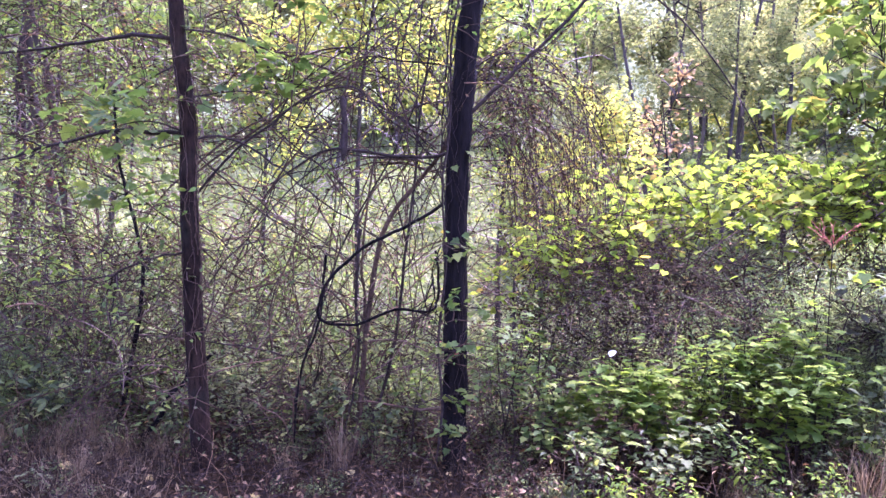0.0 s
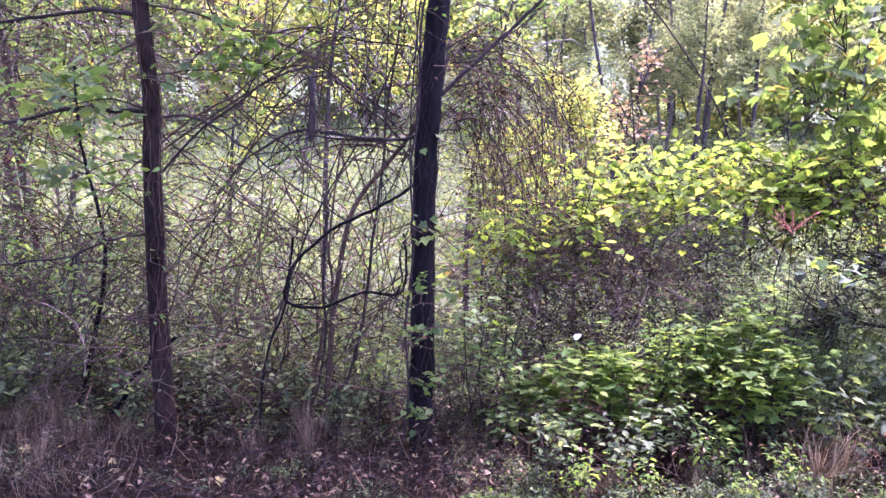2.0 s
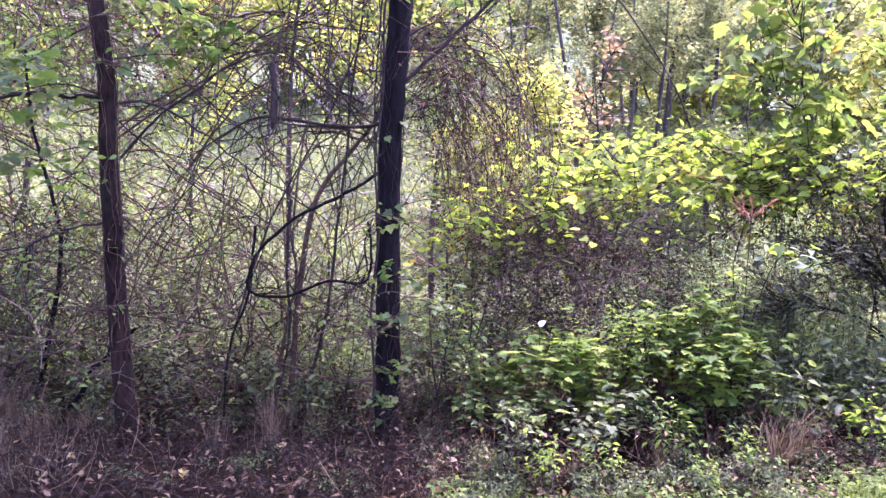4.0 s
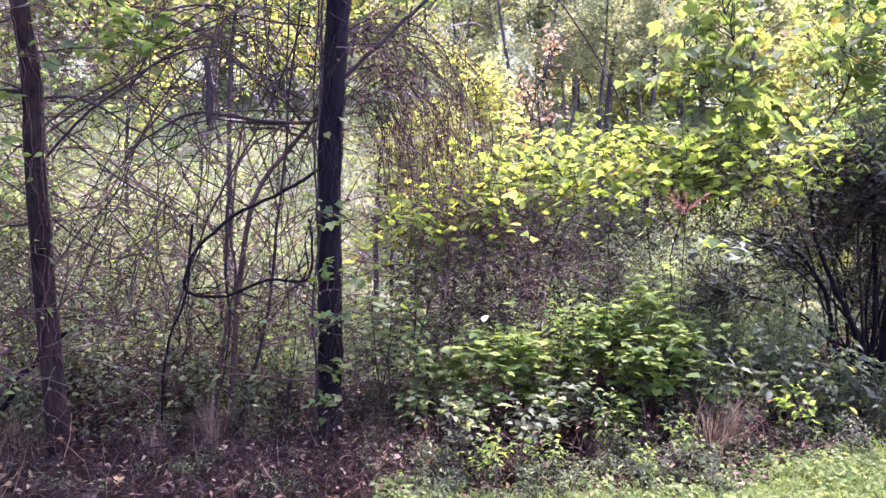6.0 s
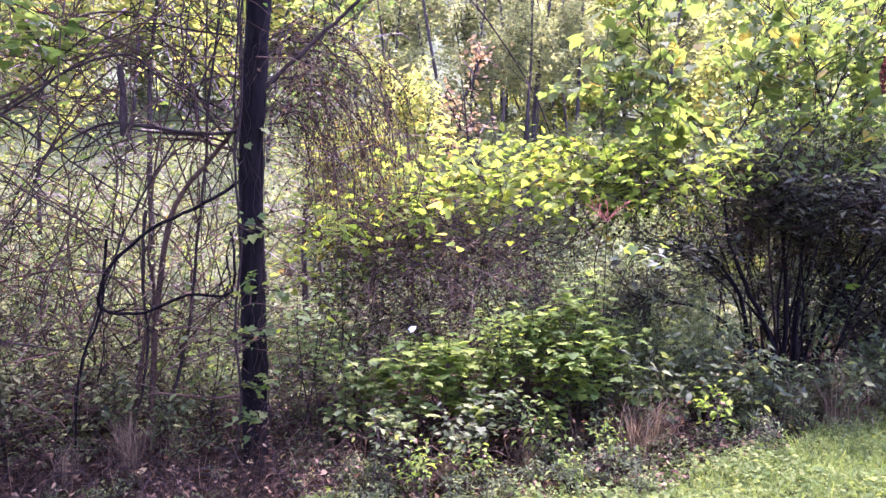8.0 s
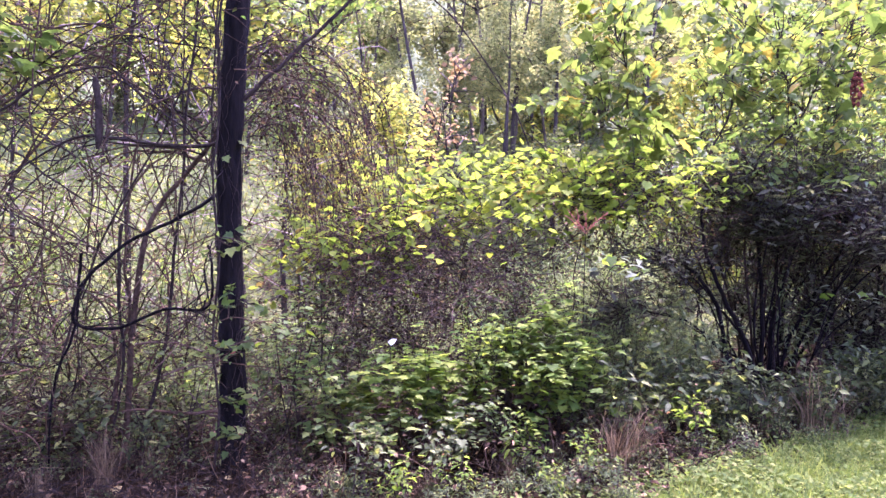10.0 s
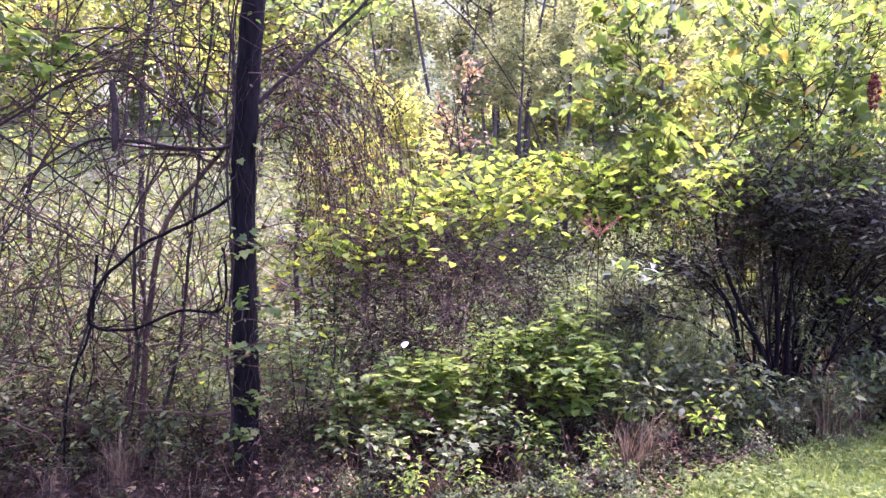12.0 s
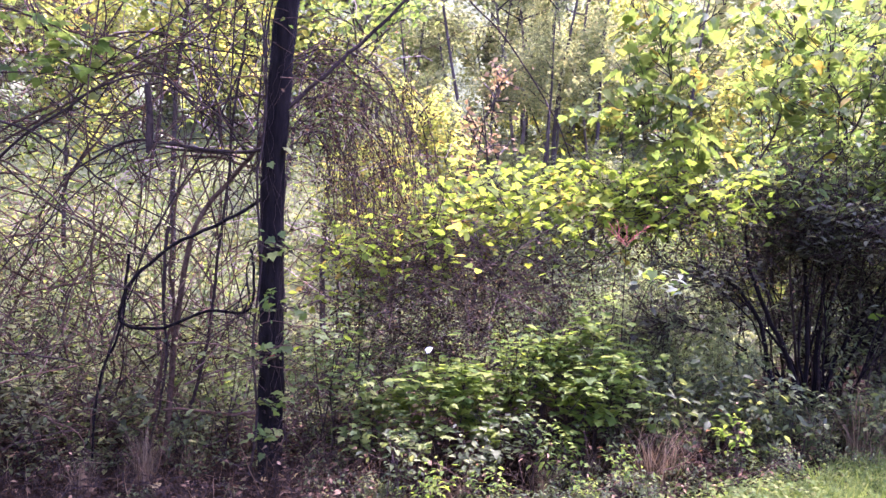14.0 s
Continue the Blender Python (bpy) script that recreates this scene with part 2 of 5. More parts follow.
# ---- mesh building ----
class Pile:
    """Gathers tubes and leaf blades into one mesh."""

    def __init__(self):
        self.v, self.f, self.n = [], [], 0

    def add(self, verts, faces):
        self.v.append(verts)
        self.f.append([fa + self.n for fa in faces])
        self.n += len(verts)

    def tube(self, pts, radii, sides=6, knobs=0.0):
        pts = np.asarray(pts, float)
        k = len(pts)
        radii = np.asarray(radii, float) if np.ndim(radii) else np.full(k, radii)
        d = np.gradient(pts, axis=0)
        d /= np.linalg.norm(d, axis=1)[:, None] + 1e-9
        ref = np.array([0.31, 0.17, 0.93]) if abs(d[:, 2]).mean() < 0.8 else np.array([0.97, 0.2, 0.1])
        a_ = np.cross(d, ref)
        a_ /= np.linalg.norm(a_, axis=1)[:, None] + 1e-9
        b_ = np.cross(d, a_)
        ang = np.arange(sides) * 2 * np.pi / sides
        radii = np.repeat(radii[:, None], sides, 1)
        if knobs:
            s_ = np.arange(k)[:, None]
            radii = radii * (1 + knobs * (np.sin(ang * 5 + 0.35 * s_) * np.sin(s_ * 0.9 + ang * 2) + 0.8 * np.sin(ang * 3 - 0.22 * s_ + 1) + 0.6 * np.sin(ang * 8 + 1.7 * s_)))
        ring = pts[:, None] + radii[:, :, None] * (np.cos(ang)[None, :, None] * a_[:, None] + np.sin(ang)[None, :, None] * b_[:, None])
        i, j = np.meshgrid(np.arange(k - 1), np.arange(sides), indexing="ij")
        j2 = (j + 1) % sides
        q = np.stack([i * sides + j, i * sides + j2, (i + 1) * sides + j2, (i + 1) * sides + j], -1).reshape(-1, 4)
        self.add(ring.reshape(-1, 3), [q])

    def blades(self, shape, pos, along, up, size):
        """Copies of a leaf shape: pos, along (tip), up (face), size, an array row each."""
        tv, tf = shape
        pos, along, up = (np.asarray(x_, float).reshape(-1, 3) for x_ in (pos, along, up))
        size = np.broadcast_to(np.asarray(size, float), (len(pos),))
        y_ = along / (np.linalg.norm(along, axis=1)[:, None] + 1e-9)
        x_ = np.cross(y_, up)
        x_ /= np.linalg.norm(x_, axis=1)[:, None] + 1e-9
        z_ = np.cross(x_, y_)
        out = pos[:, None] + size[:, None, None] * (tv[None, :, :1] * x_[:, None] + tv[None, :, 1:2] * y_[:, None] + tv[None, :, 2:] * z_[:, None])
        off = (np.arange(len(pos)) * len(tv))[:, None, None]
        self.add(out.reshape(-1, 3), [(fa[None] + off).reshape(-1, fa.shape[1]) for fa in tf])

    def mesh(self, name, mat, smooth=True):
        me = bpy.data.meshes.new(name)
        v_ = np.concatenate(self.v)
        by = {}
        for group in self.f:
            for fa in group:
                by.setdefault(fa.shape[1], []).append(fa)
        loops = np.concatenate([np.concatenate(x_).ravel() for x_ in by.values()])
        starts, at = [], 0
        for n_, x_ in by.items():
            c_ = sum(len(y_) for y_ in x_)
            starts.append(at + n_ * np.arange(c_))
            at += n_ * c_
        starts = np.concatenate(starts)
        me.vertices.add(len(v_))
        me.vertices.foreach_set("co", v_.astype(np.float32).ravel())
        me.loops.add(len(loops))
        me.loops.foreach_set("vertex_index", loops.astype(np.int32))
        me.polygons.add(len(starts))
        me.polygons.foreach_set("loop_start", starts.astype(np.int32))
        me.polygons.foreach_set("use_smooth", np.full(len(starts), smooth))
        me.update(calc_edges=True)
        me.validate()
        me.materials.append(mat)
        return me


def part(name, pile, mat, parent, label="", kind="", smooth=True):
    ob = new(name, pile.mesh(name, mat, smooth))
    ob.parent = parent
    return tagged(ob, label, kind=kind)


def thing(name, label, category, group="", at=(0, 0, 0)):
    ob = new(name)
    ob.empty_display_size = 0.1
    ob.location = at
    return tagged(ob, label, category, group)


def faces(*polys):
    by = {}
    for p_ in polys:
        by.setdefault(len(p_), []).append(p_)
    return [np.array(x_) for x_ in by.values()]


def fan(outline, centre):
    v_ = np.array([centre, *outline], float)
    k = len(outline)
    return v_, faces(*[(0, 1 + i, 1 + (i + 1) % k) for i in range(k)])


OVATE = (np.array([(0, 0, 0), (-.22, .3, .07), (0, .3, 0), (.22, .3, .07), (-.19, .6, .04), (0, .62, -.02), (.19, .6, .04), (0, 1, -.13)], float),
         faces((0, 2, 1), (0, 3, 2), (1, 2, 5, 4), (2, 3, 6, 5), (4, 5, 7), (5, 6, 7)))
LANCE = (np.array([(0, 0, 0), (-.1, .3, .03), (0, .3, 0), (.1, .3, .03), (-.09, .6, .0), (0, .62, -.03), (.09, .6, .0), (0, 1, -.16)], float), OVATE[1])
LOBED = fan([(0, 0, 0), (.2, -.08, .03), (.48, .08, .05), (.36, .26, .03), (.55, .52, .0), (.3, .52, .02), (.22, .72, 0), (0, 1.02, -.12),
             (-.22, .72, 0), (-.3, .52, .02), (-.55, .52, .0), (-.36, .26, .03), (-.48, .08, .05), (-.2, -.08, .03)], (0, .38, -.03))
ROUND = fan([(0, 0, 0), (.26, -.06, .04), (.44, .2, .06), (.42, .5, .03), (.24, .78, 0), (0, .98, -.1), (-.24, .78, 0), (-.42, .5, .03), (-.44, .2, .06), (-.26, -.06, .04)], (0, .4, -.04))
CHIP = (np.array([(0, 0, 0), (.3, .45, .08), (0, 1, -.06), (-.3, .45, .08)], float), faces((0, 1, 2), (0, 2, 3)))
BLADE = (np.array([(-.02, 0, 0), (.02, 0, 0), (.018, .4, .03), (-.018, .4, .03), (.011, .75, -.06), (-.011, .75, -.06), (0, 1, -.22)], float),
         faces((0, 1, 2, 3), (3, 2, 4, 5), (5, 4, 6)))


STALK = (BLADE[0] * (0.26, 1, 1.9), BLADE[1])


def unit(v_):
    v_ = np.asarray(v_, float)
    return v_ / (np.linalg.norm(v_, axis=-1, keepdims=True) + 1e-9)


def curve_pts(ctrl, n):
    """A smooth line through a few points."""
    c_ = np.asarray(ctrl, float)
    c_ = np.vstack([2 * c_[0] - c_[1], c_, 2 * c_[-1] - c_[-2]])
    k = len(c_) - 3
    out = []
    for s in np.linspace(0, k - 1e-6, n):
        i = int(s)
        u = s - i
        p0, p1, p2, p3 = c_[i:i + 4]
        out.append(0.5 * (2 * p1 + (p2 - p0) * u + (2 * p0 - 5 * p1 + 4 * p2 - p3) * u * u + (3 * p1 - p0 - 3 * p2 + p3) * u ** 3))
    return np.array(out)


def grow(rng, start, way, length, steps=7, wander=0.25, lift=0.0):
    """A wandering twig; lift bends it up (or, if negative, down) along its way."""
    pts = [np.asarray(start, float)]
    d = unit(way)
    for _ in range(steps):
        d = unit(d + rng.normal(0, wander, 3) * 0.6 + np.array([0, 0, lift / steps * 2]))
        pts.append(pts[-1] + d * length / steps)
    return np.array(pts)


def leaf_ways(rng, n, flat=0.6, droop=0.25):
    """Random tips and faces of n leaves: flat 1 lies level, 0 any way; droop lowers the tips."""
    a_ = rng.uniform(0, 2 * np.pi, n)
    along = np.stack([np.cos(a_), np.sin(a_), rng.normal(-droop, 0.12 + 0.7 * min(droop, 0.33), n)], 1)
    up = rng.normal(0, 1, (n, 3)) * (1 - flat) + np.array([0, 0, 1.0]) * (flat + 0.15)
    return along, up


def leaves_on(rng, pile, lines, shape, size, spacing, start=0.3, flat=0.6, reach=0.03, vary=0.3, droop=0.25):
    """Leaves set along twigs."""
    pos = []
    for pts in lines:
        seg = np.linalg.norm(np.diff(pts, axis=0), axis=1)
        cum = np.concatenate([[0], np.cumsum(seg)])
        s = np.arange(cum[-1] * start, cum[-1] + 1e-6, spacing)
        s = np.append(s, cum[-1])
        pos.append(np.stack([np.interp(s, cum, pts[:, i]) for i in range(3)], 1))
    if not pos:
        return
    pos = np.concatenate(pos)
    pos = pos + rng.normal(0, reach * 0.5, pos.shape)
    along, up = leaf_ways(rng, len(pos), flat, droop)
    pile.blades(shape, pos + unit(along) * reach * 0.5, along, up, size * rng.uniform(1 - vary, 1 + vary, len(pos)))


def taper(r0, r1, n):
    return np.linspace(r0, r1, n)


def branch_out(rng, pts, n, length, angle=0.9, lift=0.2, start=0.25, wander=0.3, bias=(0, 0, 0), steps=6):
    """Side twigs off a line."""
    out = []
    k = len(pts)
    for _ in range(n):
        s = rng.uniform(start, 0.98) * (k - 1)
        i = int(s)
        p_ = pts[i] + (pts[min(i + 1, k - 1)] - pts[i]) * (s - i)
        d = unit(pts[min(i + 1, k - 1)] - pts[max(i - 1, 0)])
        side = unit(np.cross(d, rng.normal(0, 1, 3)))
        out.append(grow(rng, p_, d * math.cos(angle) + side * math.sin(angle) + np.array(bias), length * rng.uniform(0.5, 1.2), steps, wander, lift))
    return out


def ground_z(x, y):
    # flat under the thicket, then a bank that climbs to the woods
    z = 0.05 * np.sin(x * 0.9 + 1) * np.cos(y * 0.7) * np.clip((np.abs(y - 1) - 1.5) / 4, 0, 1)
    return z + 0.4 * np.clip(y - 10.5, 0, 11) + 0.1 * np.clip(y - 21.5, 0, 14) + 0.5 * np.clip(y - 35.5, 0, 75) + 0.03 * np.sin(x * 2.3 + y * 1.7) * np.clip((y - 3.4) / 1.5, 0, 1)


# ---- ground ----
def build_ground():
    xs = np.concatenate([-np.geomspace(900, 90, 6), np.arange(-80, -8.5, 2.5), np.arange(-8, 12.01, 0.12), np.arange(13, 110, 2.5), np.geomspace(115, 900, 6)])
    ys = np.concatenate([-np.geomspace(900, 4, 12), np.arange(-3, 11.01, 0.12), np.arange(11.5, 36, 0.8), np.arange(36.5, 112, 1.5), np.geomspace(120, 900, 8)])
    gx, gy = np.meshgrid(xs, ys)
    gz = ground_z(gx, gy) + np.where((gy > 3.6) & (gy < 12), 0.012, 0.003) * np.sin(gx * 31 + 5 * np.sin(gy * 13)) * np.sin(gy * 27 + 4 * np.sin(gx * 11))
    gz = gz + np.where(gy > 36, 1.2, 0) * (np.sin(gx * 1.1 + 3 * np.sin(gy * .37)) * np.sin(gy * .9 + 2 * np.sin(gx * .29)))
    nx, ny = len(xs), len(ys)
    i, j = np.meshgrid(np.arange(ny - 1), np.arange(nx - 1), indexing="ij")
    q = np.stack([i * nx + j, i * nx + j + 1, (i + 1) * nx + j + 1, (i + 1) * nx + j], -1).reshape(-1, 4)
    p = Pile()
    p.add(np.stack([gx, gy, gz], -1).reshape(-1, 3), [q])
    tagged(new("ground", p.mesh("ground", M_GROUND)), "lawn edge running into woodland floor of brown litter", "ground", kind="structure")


build_ground()


# ---- far woods ----
def far_tree(rng, name, height, crown_r, crown_z0, n_leaf, leaf, mat, label, lean=0.05, girth=0.12, category="tree", n_limb=8):
    t = thing(name, label, category, "trees of the woods")
    trunk = grow(rng, (0, 0, -0.2), (rng.normal(0, lean), rng.normal(0, lean), 1), height, 9, 0.08, 0.1)
    wood = Pile()
    wood.tube(trunk, taper(girth, girth * 0.2, len(trunk)), 8)
    part("trunk", wood, M_BARK_F, t)
    small, twigs = Pile(), []
    for ln in branch_out(rng, trunk, n_limb, crown_r, 1.0, 0.35, max(0.12, crown_z0 / height), 0.2):
        limb = Pile()
        limb.tube(ln, taper(girth * 0.28, 0.008, len(ln)), 5)
        part("limb", limb, M_BARK_F, t)
        tw = branch_out(rng, ln, 56 // n_limb, crown_r * 0.55, 0.9, 0.1, 0.2, 0.3)
        for w in tw:
            small.tube(w, taper(0.012, 0.004, len(w)), 3)
        twigs += tw + [ln]
    part("twig_spray", small, M_BARK_F, t, kind="stuff")
    crown = Pile()
    k = max(1, n_leaf // len(twigs))
    for ln in twigs:
        s = rng.integers(1, len(ln), k)
        pos = ln[s] + rng.normal(0, crown_r * 0.07, (k, 3))
        along, up = leaf_ways(rng, k, 0.5)
        crown.blades(CHIP, pos, along, up, leaf * rng.uniform(0.6, 1.3, k))
    part("crown", crown, mat, t, kind="stuff")
    return t


def build_far():
    rng = np.random.default_rng(5)
    kinds = [far_tree(rng, "woodland_tree", 11, 2.6, 1.2, 5600, 0.145, M_FAR_HAZE, "tall woodland tree with yellowing green leaves", girth=0.1),
             far_tree(rng, "woodland_tree", 9, 2.3, 1.0, 7600, 0.13, M_YELLOW, "woodland tree with yellow green leaves", girth=0.11),
             far_tree(rng, "woodland_tree", 12, 2.4, 1.0, 6000, 0.135, M_PALE, "slender woodland tree with pale green leaves", girth=0.09)]
    slots = []
    for row, (y, step, x0, x1) in enumerate([(16.5, 3.4, 15, 24), (19.5, 3.4, 16, 27), (22.5, 3.0, -18, 32), (27, 4.2, -20, 30)]):
        x = x0
        while x < x1:
            if x < 0.05 * y - 1 and rng.uniform() < (0.5 if y < 25 else 0.35):      # thinner woods towards the open field
                x += step
                continue
            if x < 0.1 * y or rng.uniform() < 0.6:
                slots.append((x + rng.uniform(-0.8, 0.8), y + rng.uniform(-1.4, 1.4)))
            x += step * rng.uniform(0.8, 1.2)
    bank = [(x, y) for x, y in ((2.6, 13.6), (4.0, 15.2), (5.6, 14.0), (3.2, 17.0), (6.6, 16.6), (1.6, 19.2), (8.2, 18.6), (-1.2, 18.4), (-4.4, 19.4), (-8.0, 18.2), (9.6, 15.4), (0.4, 16.4), (-11.0, 19.0), (7.4, 20.4), (2.9, 20.2), (3.75, 13.0), (4.35, 14.3), (5.0, 12.9), (6.3, 13.3))]
    # unseen trees added behind the lawn to hold back skylight
    for row, (y, step) in enumerate([(-4.2, 2.2), (-8.0, 3.0)]):
        x = -15.0
        while x < 16:
            slots.append((x + rng.uniform(-0.8, 0.8), y + rng.uniform(-0.8, 0.8) - (7.0 if x > 0.5 else 0.0)))
            x += step
    for i, (x, y) in enumerate(slots):
        k = kinds[(0, 2, 0, 2, 1)[rng.integers(5)]] if x < 0.1 * y else kinds[(0, 2)[rng.integers(2)]]
        s = rng.uniform(0.8, 1.15)
        m = pose(x, y, float(ground_z(x, y)), 0, 0, rng.uniform(0, 360)) @ Matrix.Scale(s, 4)
        if i < 3:
            kinds[i].matrix_basis = m
        else:
            copy_thing(k, m)
    for i, (x, y) in enumerate(bank):
        copy_thing(kinds[(0, 2)[i % 2]], pose(x, y, float(ground_z(x, y)), 0, 0, 50 * i) @ Matrix.Scale(0.42 + 0.06 * (i % 4), 4))


build_far()


def build_saplings():
    """Airy young trees round the clearing behind the thicket."""
    rng = np.random.default_rng(11)
    kinds = [far_tree(rng, "sapling", 5.2, 1.3, 2.1, 3000, 0.095, M_LIME, "young tree with lime green leaves", 0.12, 0.045, "sapling"),
             far_tree(rng, "sapling", 4.6, 1.1, 2.1, 2300, 0.085, M_YELLOW, "young tree with yellow green autumn leaves", 0.12, 0.035, "sapling"),
             far_tree(rng, "sapling", 4.8, 1.2, 1.5, 2200, 0.09, M_GREEN, "young tree with fresh green leaves", 0.12, 0.04, "sapling")]
    spots = [(-4.9, 8.6), (-2.4, 9.6), (0.7, 8.6), (-5.8, 10.4), (8.0, 11.0), (8.8, 9.8), (10.2, 8.0),
             (9.0, 7.0), (8.2, 6.2), (-5.2, 6.9), (10.4, 9.6), (0.75, 7.3), (1.35, 8.0), (1.7, 7.2), (-6.2, 9.2), (-2.6, 17.0), (-7.0, 16.0)]
    for i, (x, y) in enumerate(spots):
        m = pose(x, y, float(ground_z(x, y)), 0, 0, rng.uniform(0, 360)) @ Matrix.Scale(rng.uniform(0.85, 1.2) * (0.55 if 0.7 < x < 2 and y < 8.5 else 1.0), 4)
        if i < 3:
            kinds[i].matrix_basis = m
        else:
            copy_thing(kinds[2 if x < -3 else 1 if 0.7 < x < 2 else i % 3], m)
    for i, (x, y, s) in enumerate([(-1.2, 9.8, 1.3), (0.3, 10.6, 1.4), (-4.0, 12.2, 1.5), (-6.0, 12.6, 1.5)]):
        copy_thing(kinds[(1, 1, 0, 2)[i]], pose(x, y, float(ground_z(x, y)), 0, 0, 70 * i) @ Matrix.Scale(s, 4))
    rng = np.random.default_rng(77)
    o = far_tree(rng, "sapling", 3.3, 0.65, 2.1, 330, 0.085, M_ORANGE, "sapling with dead orange brown leaves", 0.05, 0.03, "sapling")
    o.matrix_basis = pose(2.55, 9.0, 0.0)
    tagged(o, group="young trees behind the thicket")


build_saplings()


def build_understory():
    """Low leafy growth that closes the view between the far trunks."""
    rng = np.random.default_rng(13)
    kinds = [far_tree(rng, "understory_shrub", 2.6, 1.3, 0.1, 2300, 0.11, mat, label, 0.3, 0.03, "shrub", 5)
             for mat, label in ((M_FAR_HAZE, "leafy green understory shrub in the woods"), (M_LIME, "lime green understory shrub in the woods"), (M_YELLOW, "yellowing understory shrub in the woods"))]
    spots = [(rng.uniform(5.5, 12), rng.uniform(9.6, 13)) for _ in range(10)] 
    spots += [(rng.uniform(7, 24), rng.uniform(18, 22)) for _ in range(14)] + [(rng.uniform(-14, 1), rng.uniform(19, 22)) for _ in range(9)]
    spots += [(rng.uniform(0, 26), rng.uniform(23, 32)) for _ in range(12)] 
    # unseen shrubs behind the lawn, added to cut skylight further
    spots += [(rng.uniform(-12, 0), rng.uniform(-6, -3)) for _ in range(14)]
    spots += [(-17 + 0.75 * i + rng.uniform(-.4, .4), rng.uniform(20.8, 23.5)) for i in range(54) if not 28 < i < 34]      # along the crest of the bank
    for i, (x, y) in enumerate(spots):
        s = rng.uniform(0.7, 1.2) * (1.0 if y < 14 else 2.1 if 20.7 < y < 23.6 else 1.5)
        m = pose(x, y, float(ground_z(x, y)), 0, 0, rng.uniform(0, 360)) @ Matrix.Scale(s, 4)
        if i < 3:
            kinds[i].matrix_basis = m
        else:
            copy_thing(kinds[0 if x < -2 and i % 4 else i % 3], m)


build_understory()


def build_clearing():
    """Sunlit low growth behind the thicket."""
    rng = np.random.default_rng(12)
    n = 26000
    x, y = rng.uniform(-7, 12, n), rng.uniform(6.2, 13.5, n)
    h = rng.uniform(0.02, 0.55, n) * (0.55 + 0.45 * np.sin(x * 1.3) * np.sin(y * 1.1 + 1))
    p = Pile()
    along, up = leaf_ways(rng, n, 0.6)
    p.blades(CHIP, np.stack([x, y, ground_z(x, y) + np.abs(h)], 1), along, up, rng.uniform(0.06, 0.14, n))
    tagged(new("undergrowth", p.mesh("undergrowth", M_PALE)), "sunlit low green undergrowth in a clearing", "undergrowth", kind="stuff")


def build_bank():
    """Low sunlit growth on the bank behind the clearing."""
    rng = np.random.default_rng(14)
    for mat, n, label in ((M_LIME, 22000, "sunlit lime green growth on a bank"), (M_PALE, 34000, "pale green growth on a sunlit bank"), (M_YELLOW, 5000, "yellowing growth on a sunlit bank")):
        y = 10.5 + 11.5 * rng.uniform(0, 1, n) ** 0.8
        x = y * rng.uniform(-0.75, 0.95, n)
        h = np.abs(rng.normal(0, 0.4, n)) * (0.6 + 0.5 * np.sin(x * 1.1 + 2) * np.sin(y * 0.9))
        p = Pile()
        along, up = leaf_ways(rng, n, 0.6)
        p.blades(CHIP, np.stack([x, y, ground_z(x, y) + h], 1), along, up, rng.uniform(0.06, 0.13, n))
        tagged(new("bank_growth", p.mesh("bank_growth", mat)), label, "undergrowth", kind="stuff")


def build_floor_growth():
    """Clumps of low seedlings and weeds under the thicket."""
    rng = np.random.default_rng(15)
    p = Pile()
    for _ in range(340):
        x, y = rng.uniform(-4.2, 0.7), rng.uniform(4.45, 6.6)
        m, h = rng.integers(14, 40), rng.uniform(.08, .34) * (1.0 if y > 4.8 else .6)
        pos = np.stack([rng.normal(x, .1, m), rng.normal(y, .1, m), np.zeros(m)], 1)
        pos[:, 2] = ground_z(pos[:, 0], pos[:, 1]) + h * rng.uniform(.1, 1, m)
        along, up = leaf_ways(rng, m, .8, .2)
        p.blades(OVATE, pos, along, up, rng.uniform(.03, .065) * rng.uniform(.7, 1.2, m))
    tagged(new("floor_weeds", p.mesh("floor_weeds", M_WEED_SHADE)), "low green weeds and seedlings under the thicket", "undergrowth", kind="stuff")


build_clearing()
build_bank()
build_floor_growth()


# ---- single leaves ----
def leaf_parts(rng, t, lines, shape_mesh, n, size, flat=0.75, reach=0.05, droop=12):
    """Single leaves that can be told apart, on one shared mesh."""
    for _ in range(n):
        ln = lines[rng.integers(len(lines))]
        p_ = ln[rng.integers(len(ln) // 2, len(ln))] + rng.normal(0, reach, 3) * (1, 1, .4)
        ob = new("leaf", shape_mesh)
        ob.parent = t
        s = size * rng.uniform(.8, 1.3)
        ob.matrix_basis = pose(*p_, rng.normal(-droop, 22 * (1.3 - flat)), rng.normal(0, 30 * (1.3 - flat)), rng.uniform(0, 360)) @ Matrix.Scale(s, 4)


def single(name, shape, mat):
    p = Pile()
    p.add(shape[0], shape[1])
    return p.mesh(name, mat)


